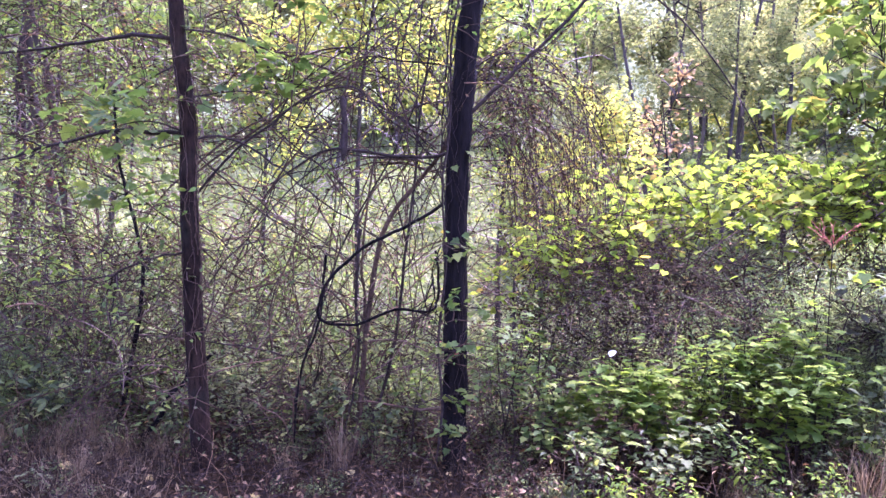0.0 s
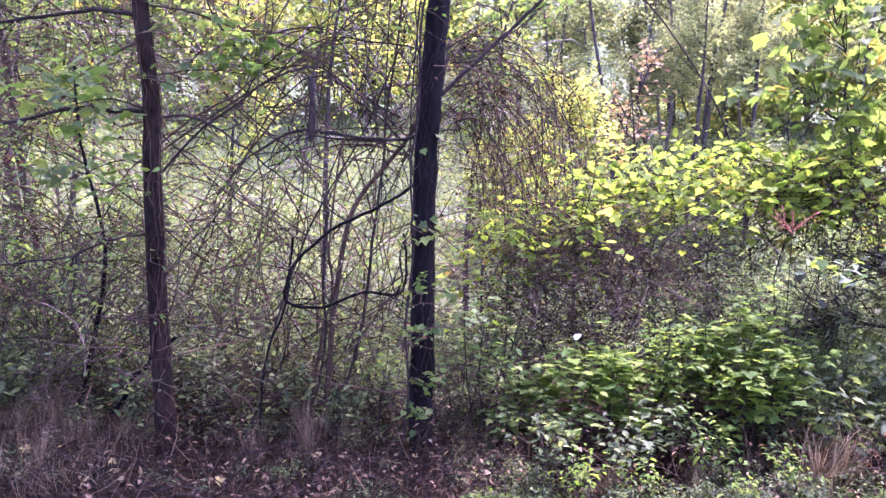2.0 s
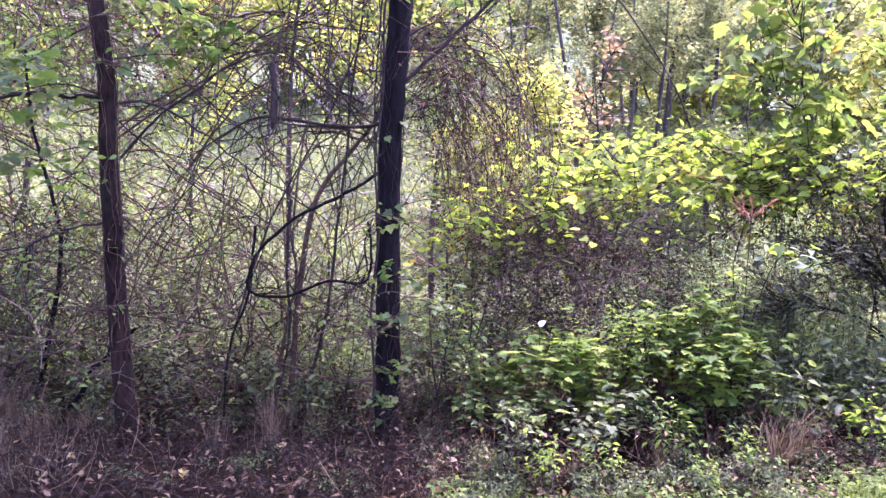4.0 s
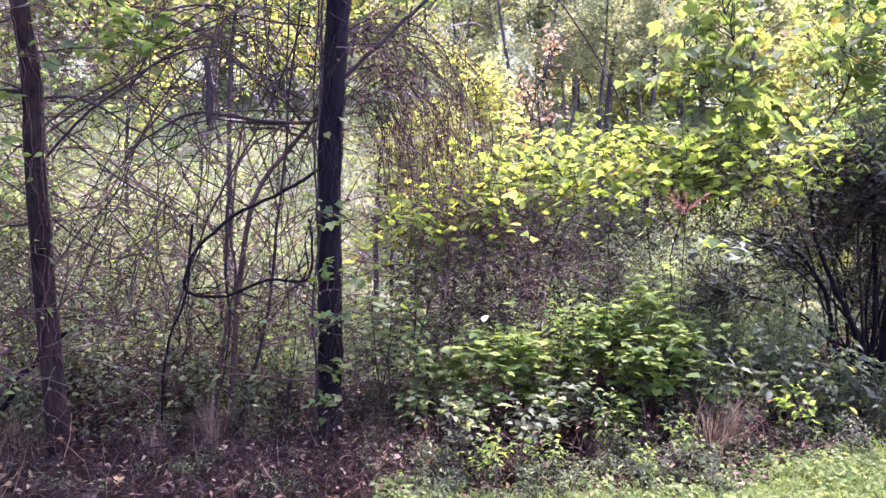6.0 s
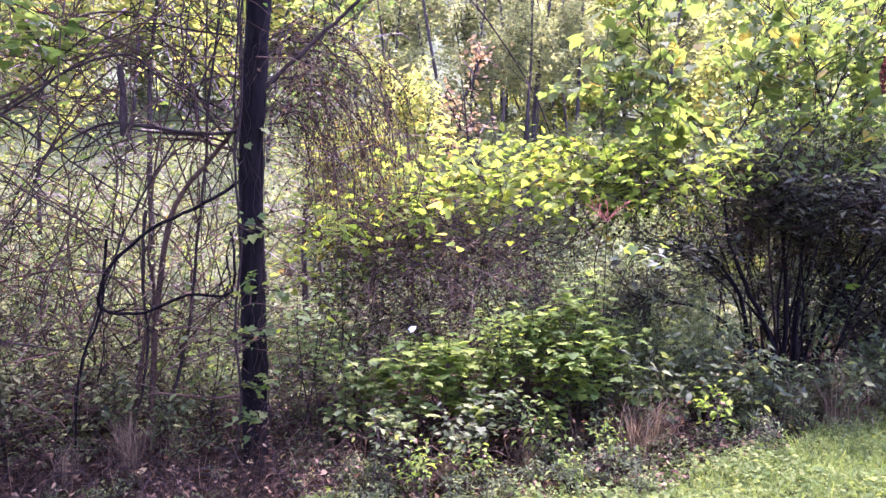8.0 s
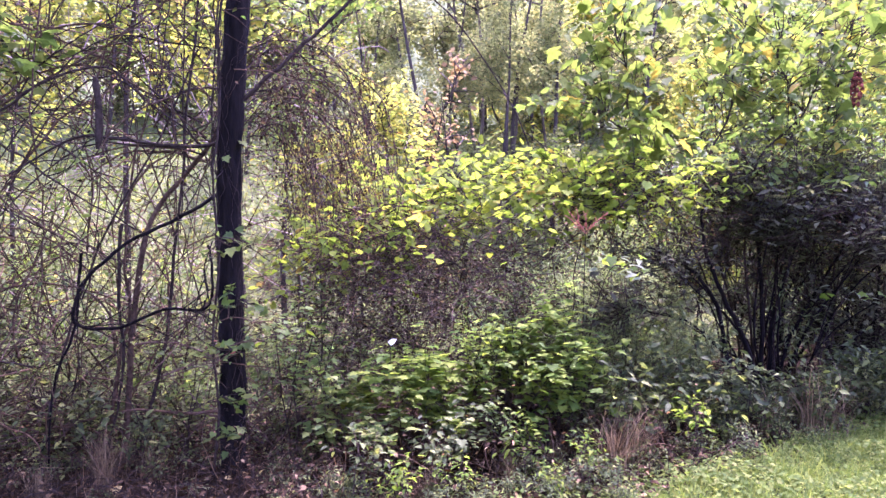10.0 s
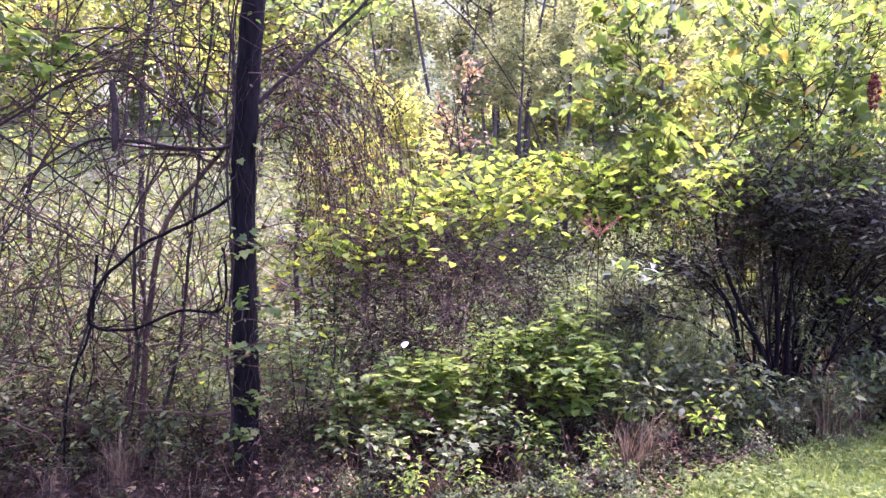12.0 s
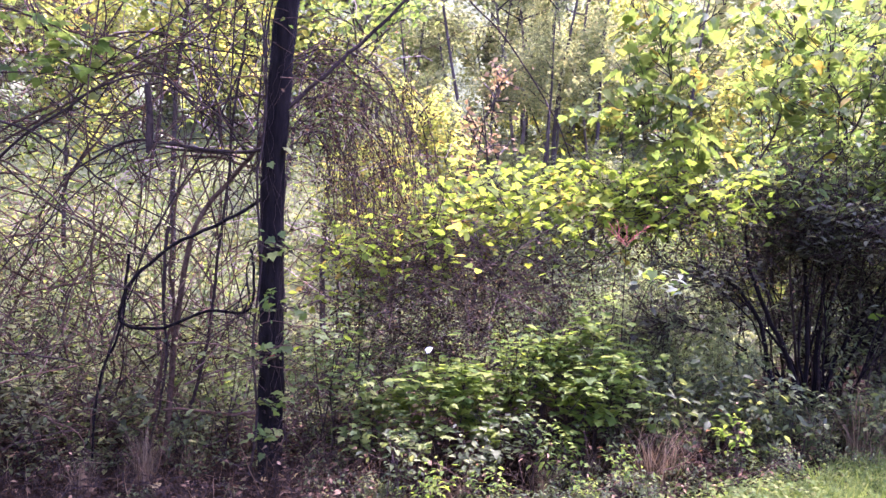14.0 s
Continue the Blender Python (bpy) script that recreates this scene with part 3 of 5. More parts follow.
# ---- the two near trees ----
def crown_above(rng, t, trunk, n_limb, reach, z0, n_leaf, leaf, mat, bark, bias=(0, 0, 0)):
    k = len(trunk)
    s0 = next(i for i in range(k) if trunk[i][2] > z0) / (k - 1)
    twigs, wood = [], Pile()
    for ln in branch_out(rng, trunk, n_limb, reach, 1.05, 0.3, s0, 0.2, bias):
        wood.tube(ln, taper(0.025, 0.006, len(ln)), 5)
        tw = branch_out(rng, ln, 8, reach * 0.45, 0.9, 0.1, 0.15, 0.3)
        for w in tw:
            wood.tube(w, taper(0.008, 0.003, len(w)), 3)
        twigs += tw + [ln]
    part("upper_limb_spray", wood, bark, t, kind="stuff")
    p = Pile()
    m = n_leaf // len(twigs)
    for ln in twigs:
        pos = ln[rng.integers(1, len(ln), m)] + rng.normal(0, 0.16, (m, 3))
        along, up = leaf_ways(rng, m, 0.65)
        p.blades(OVATE, pos, along, up, leaf * rng.uniform(0.6, 1.2, m))
    part("crown", p, mat, t)


def wrap_strands(rng, t, trunk, radii, n, zs, mat):
    """Thin climber strands that lie on the bark and wind about it."""
    for _ in range(n):
        z0 = rng.uniform(zs[0], zs[1] - 0.4)
        z = np.linspace(z0, z0 + rng.uniform(0.35, 1.1), 22)
        a_ = rng.uniform(np.pi, 2 * np.pi) + np.cumsum(rng.normal(0.03, 0.16, 22)) + rng.choice((-1, 1)) * np.linspace(0, rng.uniform(0, 2.2), 22)
        k = np.interp(z, trunk[:, 2], np.arange(len(trunk)))
        r_ = np.interp(k, np.arange(len(trunk)), radii) * 1.07 + 0.003
        c = np.stack([np.interp(k, np.arange(len(trunk)), trunk[:, i]) for i in range(3)], 1)
        p = Pile()
        p.tube(c + np.stack([np.cos(a_) * r_, np.sin(a_) * r_, 0 * r_], 1), taper(rng.uniform(0.0016, 0.0034), 0.0012, 22), 4)
        part("climbing_strand", p, mat, t)


def build_tree_a():
    rng = np.random.default_rng(21)
    t = thing("slender_tree", "slender brown-barked tree with thin level branches", "tree")
    y = 4.2
    trunk = curve_pts([(-1.37, y, -0.1), (-1.40, y, 0.1), (-1.435, y, 0.66), (-1.48, y, 1.33), (-1.50, y, 2.05), (-1.575, y, 2.77), (-1.62, y + .1, 3.8), (-1.5, y + .2, 5.5), (-1.55, y + .2, 7.2)], 100)
    trunk[:, 0] += 0.003 * np.sin(np.arange(100) * .4)
    p = Pile()
    r = taper(0.064, 0.03, 100)
    r[:3] += (0.03, 0.014, 0.005)
    r += 0.0012 * np.sin(np.arange(100) * 1.3)
    p.tube(trunk, r, 20, 0.025)
    part("trunk", p, M_BARK_A, t)
    for ctrl, r0 in [([(-1.59, y, 2.55), (-1.83, y, 2.55), (-2.16, y, 2.5), (-2.6, y, 2.43), (-3.2, y, 2.3)], 0.014),
                     ([(-1.52, y, 1.99), (-1.93, y, 2.0), (-2.3, y, 1.91), (-2.6, y, 1.81), (-3.3, y, 1.6)], 0.013),
                     ([(-1.5, y, 1.97), (-1.28, y + .1, 1.98), (-1.02, y + .2, 1.84), (-0.78, y + .25, 1.64), (-0.35, y + .3, 1.37)], 0.009),
                     ([(-1.49, y, 1.3), (-1.7, y - .1, 1.26), (-1.95, y - .1, 1.15), (-2.4, y, 1.1)], 0.007)]:
        ln = curve_pts(ctrl, 18) + rng.normal(0, 0.006, (18, 3))
        q = Pile()
        q.tube(ln, taper(r0, 0.004, 18), 6)
        lines = branch_out(rng, ln, 7, 0.35, 0.8, 0.0)
        for w in lines:
            q.tube(w, taper(0.004, 0.0015, len(w)), 4)
        b = part("branch", q, M_TWIG_D, t)
        f = Pile()
        leaves_on(rng, f, lines, OVATE, 0.05, 0.06)
        part("foliage", f, M_GREEN, b, kind="stuff")
    wrap_strands(rng, t, trunk, r, 14, (0.5, 2.7), M_TWIG)
    one_leaf = single("leaf", LOBED, M_GREEN)
    for ctrl in [[(-1.56, y, 2.6), (-1.35, y + .2, 2.62), (-1.1, y + .3, 2.55), (-.95, y + .3, 2.4)], [(-1.52, y, 2.2), (-1.3, y + .3, 2.3), (-1.05, y + .4, 2.3)],
                 [(-1.55, y, 2.4), (-1.8, y + .2, 2.35), (-2.1, y + .3, 2.2), (-2.4, y + .3, 2.2)], [(-1.5, y, 1.7), (-1.75, y + .15, 1.72), (-2.05, y + .2, 1.6)],
                 [(-1.6, y, 2.9), (-1.3, y + .1, 3.0), (-.8, y + .2, 2.85)], [(-1.5, y, 2.0), (-1.7, y - .1, 2.05), (-2.0, y - .1, 1.98)]]:
        ln = curve_pts(ctrl, 12)
        q = Pile()
        q.tube(ln, taper(.006, .002, 12), 5)
        br = part("branch", q, M_TWIG_D, t)
        lines = branch_out(rng, ln, 8, .3, .9, 0, .2)
        f = Pile()
        leaves_on(rng, f, lines + [ln], LOBED, .075, .07, .1, .7, .08)
        part("foliage", f, M_GREEN, br, kind="stuff")
        leaf_parts(rng, t, lines, one_leaf, 8, .09)
    # This crown is out of view; its density is set to shade the thicket.
    crown_above(rng, t, trunk, 20, 2.5, 3.4, 6500, 0.12, M_GREEN, M_BARK_A)


def build_tree_b():
    rng = np.random.default_rng(22)
    t = thing("dark_tree", "straight tree with nearly black bark and clinging leaves", "tree")
    y = 4.3
    trunk = curve_pts([(0.10, y, -0.1), (0.10, y, 0.05), (0.09, y, 0.68), (0.08, y, 1.35), (0.09, y, 2.1), (0.15, y, 2.84), (0.3, y, 3.8), (0.35, y + .2, 5.5), (0.6, y + .2, 8)], 110)
    p = Pile()
    r = taper(0.075, 0.06, 110)
    r[:3] += (0.035, 0.016, 0.006)
    r += 0.003 * np.sin(np.arange(110) * 1.1)
    p.tube(trunk, r, 22, 0.06)
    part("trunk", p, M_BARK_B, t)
    ln = curve_pts([(0.12, y, 2.14), (0.37, y, 2.38), (0.57, y, 2.58), (0.83, y, 2.85), (1.5, y, 3.6)], 20) + rng.normal(0, 0.004, (20, 3))
    q = Pile()
    q.tube(ln, taper(0.0135, 0.009, 20), 8)
    part("branch", q, M_TWIG_D, t)
    green_leaf, coral_leaf = single("leaf", LOBED, M_GREEN), single("leaf", OVATE, M_CORAL)
    for z, side, me, size in [(0.16, -.6, green_leaf, .05), (0.3, .5, green_leaf, .07), (0.33, -.9, green_leaf, .06), (0.52, .2, green_leaf, .07), (0.6, -1.1, green_leaf, .06), (0.78, .9, green_leaf, .08), (0.8, 1.3, green_leaf, .085),
                              (0.74, .3, coral_leaf, .05), (0.79, -1.4, coral_leaf, .055), (1.02, .8, green_leaf, .05), (1.3, -.4, green_leaf, .05), (1.42, .7, green_leaf, .06), (1.84, -.3, green_leaf, .05), (1.93, .9, green_leaf, .06)]:
        x0 = float(np.interp(z, trunk[:, 2], trunk[:, 0]))
        ob = new("leaf", me)
        ob.parent = t
        ob.matrix_basis = pose(x0 + 0.08 * math.sin(side), y - 0.085 * math.cos(side), z, rng.normal(-25, 15), rng.normal(0, 20), 180 + 50 * side + rng.normal(0, 25)) @ Matrix.Scale(size, 4)
    wrap_strands(rng, t, trunk, r, 16, (0.0, 2.8), M_TWIG_D)
    # Out-of-view crown, thickened to keep skylight off the floor.
    crown_above(rng, t, trunk, 18, 2.1, 3.6, 5000, 0.12, M_LIME, M_BARK_B, (-0.15, 0.1, 0))


def build_back_trees():
    rng = np.random.default_rng(23)
    for x, y, gi in [(-3.75, 7.2, .06), (-3.4, 6.9, .045), (-4.5, 7.4, .06), (5.4, 15.0, .04), (6.3, 15.6, .03), (7.0, 14.6, .035), (5.9, 17.0, .05)]:
        t = thing("thin_tree", "thin brown-trunked tree behind the thicket", "tree", "thin trees behind the thicket", at=(x, y, float(ground_z(x, y))))
        trunk = grow(rng, (0, 0, -.15), (rng.normal(0, .08), rng.normal(0, .03), 1), 8, 24, .1, .1)
        p = Pile()
        p.tube(trunk, taper(gi, .02, len(trunk)), 9)
        part("trunk", p, M_BARK_HAZE if x > 0 else M_BARK_F, t)
        # On the left these crowns are out of view, added for shade.
        crown_above(rng, t, trunk, 12, 1.6 if x > 0 else 2.2, 3.9, 3000, .12, M_PALE if x > 0 else M_LIME, M_BARK_F)


build_tree_a()
build_tree_b()
build_back_trees()


# ---- stems and vines beside the dark tree ----
def stem_thing(rng, name, label, category, ctrl, r0, r1, mat, twigs=0, twig_len=0.3, leaf=None, lift=0.0, n=22, group=""):
    t = thing(name, label, category, group)
    ln = curve_pts(ctrl, n) + rng.normal(0, min(r0 * 0.35, 0.003), (n, 3))
    p = Pile()
    p.tube(ln, taper(r0, r1, n), 7)
    part("stem", p, mat, t)
    if twigs:
        lines = branch_out(rng, ln, twigs, twig_len, 0.8, lift)
        for w in lines:
            q = Pile()
            q.tube(w, taper(0.004, 0.0015, len(w)), 4)
            part("twig", q, mat, t)
        if leaf:
            f = Pile()
            leaves_on(rng, f, lines, *leaf[:3])
            part("foliage", f, leaf[3], t, kind="stuff")
    return t


def build_stems():
    rng = np.random.default_rng(31)
    y = 4.6
    g = "stems beside the dark tree"
    stem_thing(rng, "leaning_stem", "tan brown leaning stem arching into the dark tree", "stem",
               [(-.56, y, -.05), (-.51, y, .31), (-.47, y, .9), (-.41, y, 1.33), (-.33, y, 1.55), (-.13, y, 1.81), (.04, y - .1, 2.08), (.1, y - .1, 2.6)], .02, .012, M_TWIG, 10, .5, group=g)
    stem_thing(rng, "leaning_stem", "dark thin stem rising beside the dark tree", "stem",
               [(-.5, y, -.05), (-.39, y, .33), (-.29, y, .76), (-.25, y, 1.2), (-.19, y, 1.71), (-.17, y, 2.03), (-.1, y, 2.8)], .012, .007, M_TWIG_D, 8, .4, group=g)
    stem_thing(rng, "leaning_stem", "grey brown stem rising out of dry grass", "stem",
               [(-.7, y, -.05), (-.64, y, .05), (-.56, y, .6), (-.49, y, .97), (-.52, y, 1.26), (-.45, y, 1.9)], .013, .006, M_TWIG, 8, .4, group=g)
    stem_thing(rng, "leaning_stem", "thin dark stem in the thicket", "stem",
               [(-1.0, y, -.05), (-.92, y, .4), (-.8, y, .9), (-.62, y, 1.4), (-.3, y, 2.0), (-.1, y, 2.5)], .008, .005, M_TWIG_D, 8, .4, group=g)
    stem_thing(rng, "climbing_vine", "thin vine stem climbing the dark tree", "vine",
               [(-.03, 4.25, -.05), (.02, 4.22, .35), (-.015, 4.2, .8), (.025, 4.2, 1.25), (-.01, 4.2, 1.7), (.03, 4.2, 2.1), (.02, 4.2, 2.5), (.08, 4.2, 2.9), (.15, 4.25, 3.6)], .008, .006, M_TWIG_D, 10, .2)
    stem_thing(rng, "looped_vine", "black woody vine hanging in a loop", "vine",
               [(.02, y - .2, 1.64), (-.2, y - .2, 1.49), (-.46, y - .2, 1.36), (-.68, y - .2, 1.16), (-.76, y - .2, .95), (-.71, y - .2, .88), (-.52, y - .2, .87), (-.28, y - .2, .97),
                (-.05, y - .2, .97), (-.02, y - .15, 1.18), (-.04, y - .1, 1.33)], .0108, .008, M_BARK_B, 14, .3, n=44)
    stem_thing(rng, "dead_branch", "dark dead branch reaching from the dark tree", "branch",
               [(.05, y - .2, 1.94), (-.16, y - .2, 1.9), (-.51, y - .2, 1.93), (-.72, y - .2, 1.94), (-.89, y - .2, 1.84), (-1.06, y - .2, 1.72)], .012, .005, M_TWIG_D, 8, .35)
    stem_thing(rng, "arching_cane", "brown cane arching over the thicket", "cane",
               [(-1.75, y, 1.7), (-1.41, y, 2.0), (-1.17, y, 2.14), (-.93, y, 2.32), (-.65, y, 2.36), (-.37, y, 2.22), (-.05, y - .1, 1.97)], .007, .005, M_TWIG, 14, .5)
    stem_thing(rng, "arching_cane", "brown cane rising over the thicket", "cane",
               [(-1.7, y, 1.7), (-1.37, y, 1.96), (-.95, y, 2.25), (-.53, y, 2.55), (-.25, y, 2.8), (.1, y, 3.2)], .007, .005, M_TWIG, 14, .5)
    for k in range(7):
        z0, x0 = rng.uniform(.6, 2.6), rng.uniform(-.5, -.1)
        stem_thing(rng, "crossing_twig", "thin twig crossing before the dark tree", "twig",
                   [(x0, 4.12, z0), (x0 + .3, 4.1, z0 + rng.uniform(0, .25)), (x0 + .7, 4.15, z0 + rng.uniform(-.1, .3))], .003, .0015, M_TWIG, 4, .2, (OVATE, .04, .09, M_GREEN), group="twigs before the dark tree")
    # broken stub hanging off the dead branch
    t = thing("broken_stub", "short broken bark stub hanging on a branch", "branch")
    p = Pile()
    p.tube(curve_pts([(-.63, 4.38, 2.26), (-.61, 4.38, 2.1), (-.62, 4.38, 1.87)], 9) + rng.normal(0, .003, (9, 3)), np.array([.010, .02, .018, .017, .018, .02, .022, .02, .008]), 8)
    part("bark", p, M_TWIG_D, t)
    stem_thing(rng, "thin_sapling", "thin dark sapling stem in the thicket", "sapling",
               [(-2.26, 4.9, -.1), (-2.25, 4.9, -.04), (-2.18, 4.9, .21), (-2.12, 4.9, .53), (-2.06, 4.9, .9), (-2.05, 4.9, 1.17), (-2.14, 4.9, 1.6), (-2.22, 4.9, 1.91), (-2.25, 4.9, 2.4)], .021, .008, M_BARK_B, 16, .5, (OVATE, .05, .06, M_GREEN))
    stem_thing(rng, "fallen_limb", "dark fallen limb leaning on the slender tree", "branch",
               [(-1.93, 4.5, -.03), (-1.86, 4.5, .12), (-1.77, 4.5, .23), (-1.72, 4.5, .37), (-1.62, 4.5, .46), (-1.57, 4.5, .55), (-1.45, 4.5, .64)], .019, .012, M_BARK_B, 7, .3)
    stem_thing(rng, "bare_twig", "bare dark twig slanting before the far woods", "twig",
               [(1.2, 5, 3.3), (1.45, 5, 3.08), (1.65, 5, 2.91), (1.92, 5, 2.58), (2.15, 5, 2.22), (2.3, 5.05, 1.9)], .0065, .005, M_TWIG_D, 5, .3)

    # long canes of the tangle
    g = "long canes in the tangle"
    for ctrl, r_, wood in [([(-1.56, 4.55, 1.66), (-1.34, 4.55, 1.92), (-1.05, 4.5, 2.13), (-0.9, 4.5, 2.25), (-0.62, 4.5, 2.35), (-0.5, 4.5, 2.29), (-0.4, 4.5, 2.18), (-0.24, 4.5, 2.07), (-0.05, 4.5, 1.9)], .0085, M_TWIG_D),
                           ([(-1.13, 4.6, 2.25), (-1.03, 4.6, 2.17), (-0.87, 4.6, 2.06), (-0.69, 4.6, 1.94)], .005, M_TWIG_D),
                           ([(-1.2, 4.65, 2.16), (-0.97, 4.65, 1.96), (-0.79, 4.65, 1.85), (-0.67, 4.65, 1.69), (-0.58, 4.65, 1.56), (-0.45, 4.65, 1.42)], .006, M_TWIG),
                           ([(-1.03, 4.4, 1.71), (-1.07, 4.4, 1.59), (-1.1, 4.4, 1.47), (-1.14, 4.4, 1.36)], .004, M_TWIG_D),
                           ([(-1.1, 4.6, 2.09), (-1.0, 4.6, 2.29), (-0.86, 4.6, 2.43), (-0.71, 4.6, 2.55), (-0.53, 4.6, 2.68), (-0.37, 4.6, 2.86)], .006, M_TWIG_D),
                           ([(-1.43, 4.7, 2.69), (-1.09, 4.7, 2.59), (-0.91, 4.7, 2.54), (-0.67, 4.7, 2.45), (-0.52, 4.7, 2.34), (-0.39, 4.7, 2.19), (-0.23, 4.7, 2.03)], .0075, M_TWIG),
                           ([(-1.25, 4.65, 2.63), (-1.11, 4.65, 2.42), (-1.04, 4.65, 2.33), (-0.94, 4.65, 2.22)], .004, M_TWIG_D),
                           ([(-0.23, 4.6, 2.91), (-0.28, 4.6, 2.6), (-0.31, 4.6, 2.33), (-0.35, 4.6, 2.1)], .0045, M_TWIG_D),
                           ([(-0.16, 4.55, 2.9), (-0.18, 4.55, 2.3), (-0.18, 4.55, 1.9), (-0.2, 4.55, 1.39)], .005, M_TWIG_D),
                           ([(0.03, 4.5, 2.9), (-0.01, 4.5, 2.3), (-0.02, 4.5, 1.8)], .006, M_TWIG_D),
                           ([(-0.55, 4.6, 1.46), (-0.49, 4.6, 1.62), (-0.38, 4.6, 1.79), (-0.25, 4.6, 1.88), (-0.09, 4.6, 1.99), (0.01, 4.6, 2.15)], .007, M_TWIG),
                           ([(-0.36, 4.7, 2.04), (-0.26, 4.7, 2.2), (-0.13, 4.7, 2.28), (0.04, 4.7, 2.3)], .006, M_TWIG),
                           ([(-1.44, 4.5, 1.66), (-1.22, 4.5, 1.6), (-1.03, 4.5, 1.51), (-0.79, 4.5, 1.42), (-0.59, 4.5, 1.23)], .005, M_TWIG),
                           ([(-0.73, 4.5, 1.29), (-0.77, 4.5, 0.87), (-0.86, 4.5, 0.62), (-0.9, 4.5, 0.4), (-0.92, 4.5, -0.02)], .009, M_BARK_B),
                           ([(-0.52, 4.55, 1.46), (-0.54, 4.55, 1.22), (-0.54, 4.55, 0.92), (-0.52, 4.55, 0.65), (-0.56, 4.55, 0.38), (-0.63, 4.55, -0.02)], .011, M_TWIG_D),
                           ([(-0.01, 4.25, 1.37), (-0.06, 4.25, 1.21), (-0.04, 4.25, 1.08), (-0.08, 4.25, 0.95)], .004, M_BARK_B),
                           ([(-1.34, 4.6, 2.82), (-1.24, 4.6, 2.61), (-1.06, 4.6, 2.4), (-0.84, 4.6, 2.21), (-0.62, 4.6, 2.02)], .006, M_TWIG_D),
                           ([(-1.59, 4.6, 1.92), (-1.34, 4.6, 1.7), (-1.15, 4.6, 1.54), (-0.9, 4.6, 1.4), (-0.68, 4.6, 1.25)], .0055, M_TWIG_D),
                           ([(-1.21, 4.65, 2.19), (-0.99, 4.65, 2.0), (-0.77, 4.65, 1.84), (-0.55, 4.65, 1.63)], .005, M_TWIG_D),
                           ([(-0.8, 4.7, 2.83), (-1.01, 4.7, 2.46), (-1.23, 4.7, 2.13), (-1.44, 4.7, 1.79)], .005, M_TWIG)]:
        stem_thing(rng, "long_cane", "dark bare cane in the tangle beside the dark tree" if wood != M_TWIG else "brown bare cane in the tangle beside the dark tree", "cane", ctrl, r_, r_ * .6, wood, 5, .4, group=g)
    for ctrl in ([(-2.62, 4.05, 0.36), (-2.11, 4.05, 0.53), (-1.8, 4.05, 0.65), (-1.48, 4.08, 0.82), (-1.23, 4.05, 0.95), (-1.01, 4.05, 1.1)], [(-2.4, 4.0, 0.0), (-2.21, 4.0, 0.27), (-1.99, 4.0, 0.5), (-1.84, 4.0, 0.66), (-1.65, 4.0, 0.79)],
                 [(-1.42, 4.1, 0.64), (-1.18, 4.1, 0.74), (-0.98, 4.1, 0.84), (-0.79, 4.1, 0.93)], [(-1.91, 4.7, 0.89), (-1.61, 4.7, 1.05), (-1.28, 4.7, 1.17), (-0.92, 4.7, 1.33)]):
        stem_thing(rng, "dead_cane", "pale dead cane slanting before the slender tree", "cane", ctrl, .0032, .0016, M_TWIG, 3, .25, group="pale dead canes")


build_stems()


# ---- tangles ----
def tangle(rng, name, label, box, n, length, r, mat, way=(0, 0, 0.6), lift=-0.3, twigs=3, leaf=None, main=6, group=""):
    """A thicket of arching canes in a box; leaf = (shape, size, spacing, material)."""
    (x0, y0, z0), (x1, y1, z1) = box
    t = thing(name, label, "thicket", group, at=((x0 + x1) / 2, (y0 + y1) / 2, 0))
    off = np.array(t.location)
    rest, side_p, lines_all = Pile(), Pile(), []
    for i in range(n):
        s = rng.uniform((x0, y0, z0), (x1, y1, z1)) - off
        d = np.array(way) + rng.normal(0, 1, 3) * (0.8, 0.5, 0.6)
        ln = grow(rng, s, d, length * rng.uniform(0.5, 1.3), 8, 0.22, lift)
        rr = r * rng.uniform(0.5, 1.3)
        if i < main:
            p = Pile()
            p.tube(ln, taper(rr * 1.5, rr * 0.6, len(ln)), 5)
            part("cane", p, mat, t)
        else:
            rest.tube(ln, taper(rr, rr * 0.4, len(ln)), 4)
        lines = branch_out(rng, ln, twigs, length * 0.35, 0.8, lift)
        for w in lines:
            side_p.tube(w, taper(rr * 0.5, rr * 0.25, len(w)), 3)
        lines_all += lines + [ln]
    part("cane_tangle", rest, mat, t, kind="stuff")
    part("twig_spray", side_p, mat, t, kind="stuff")
    if leaf:
        f = Pile()
        leaves_on(rng, f, lines_all, leaf[0], leaf[1], leaf[2], 0.2)
        part("foliage", f, leaf[3], t, kind="stuff")
    return t


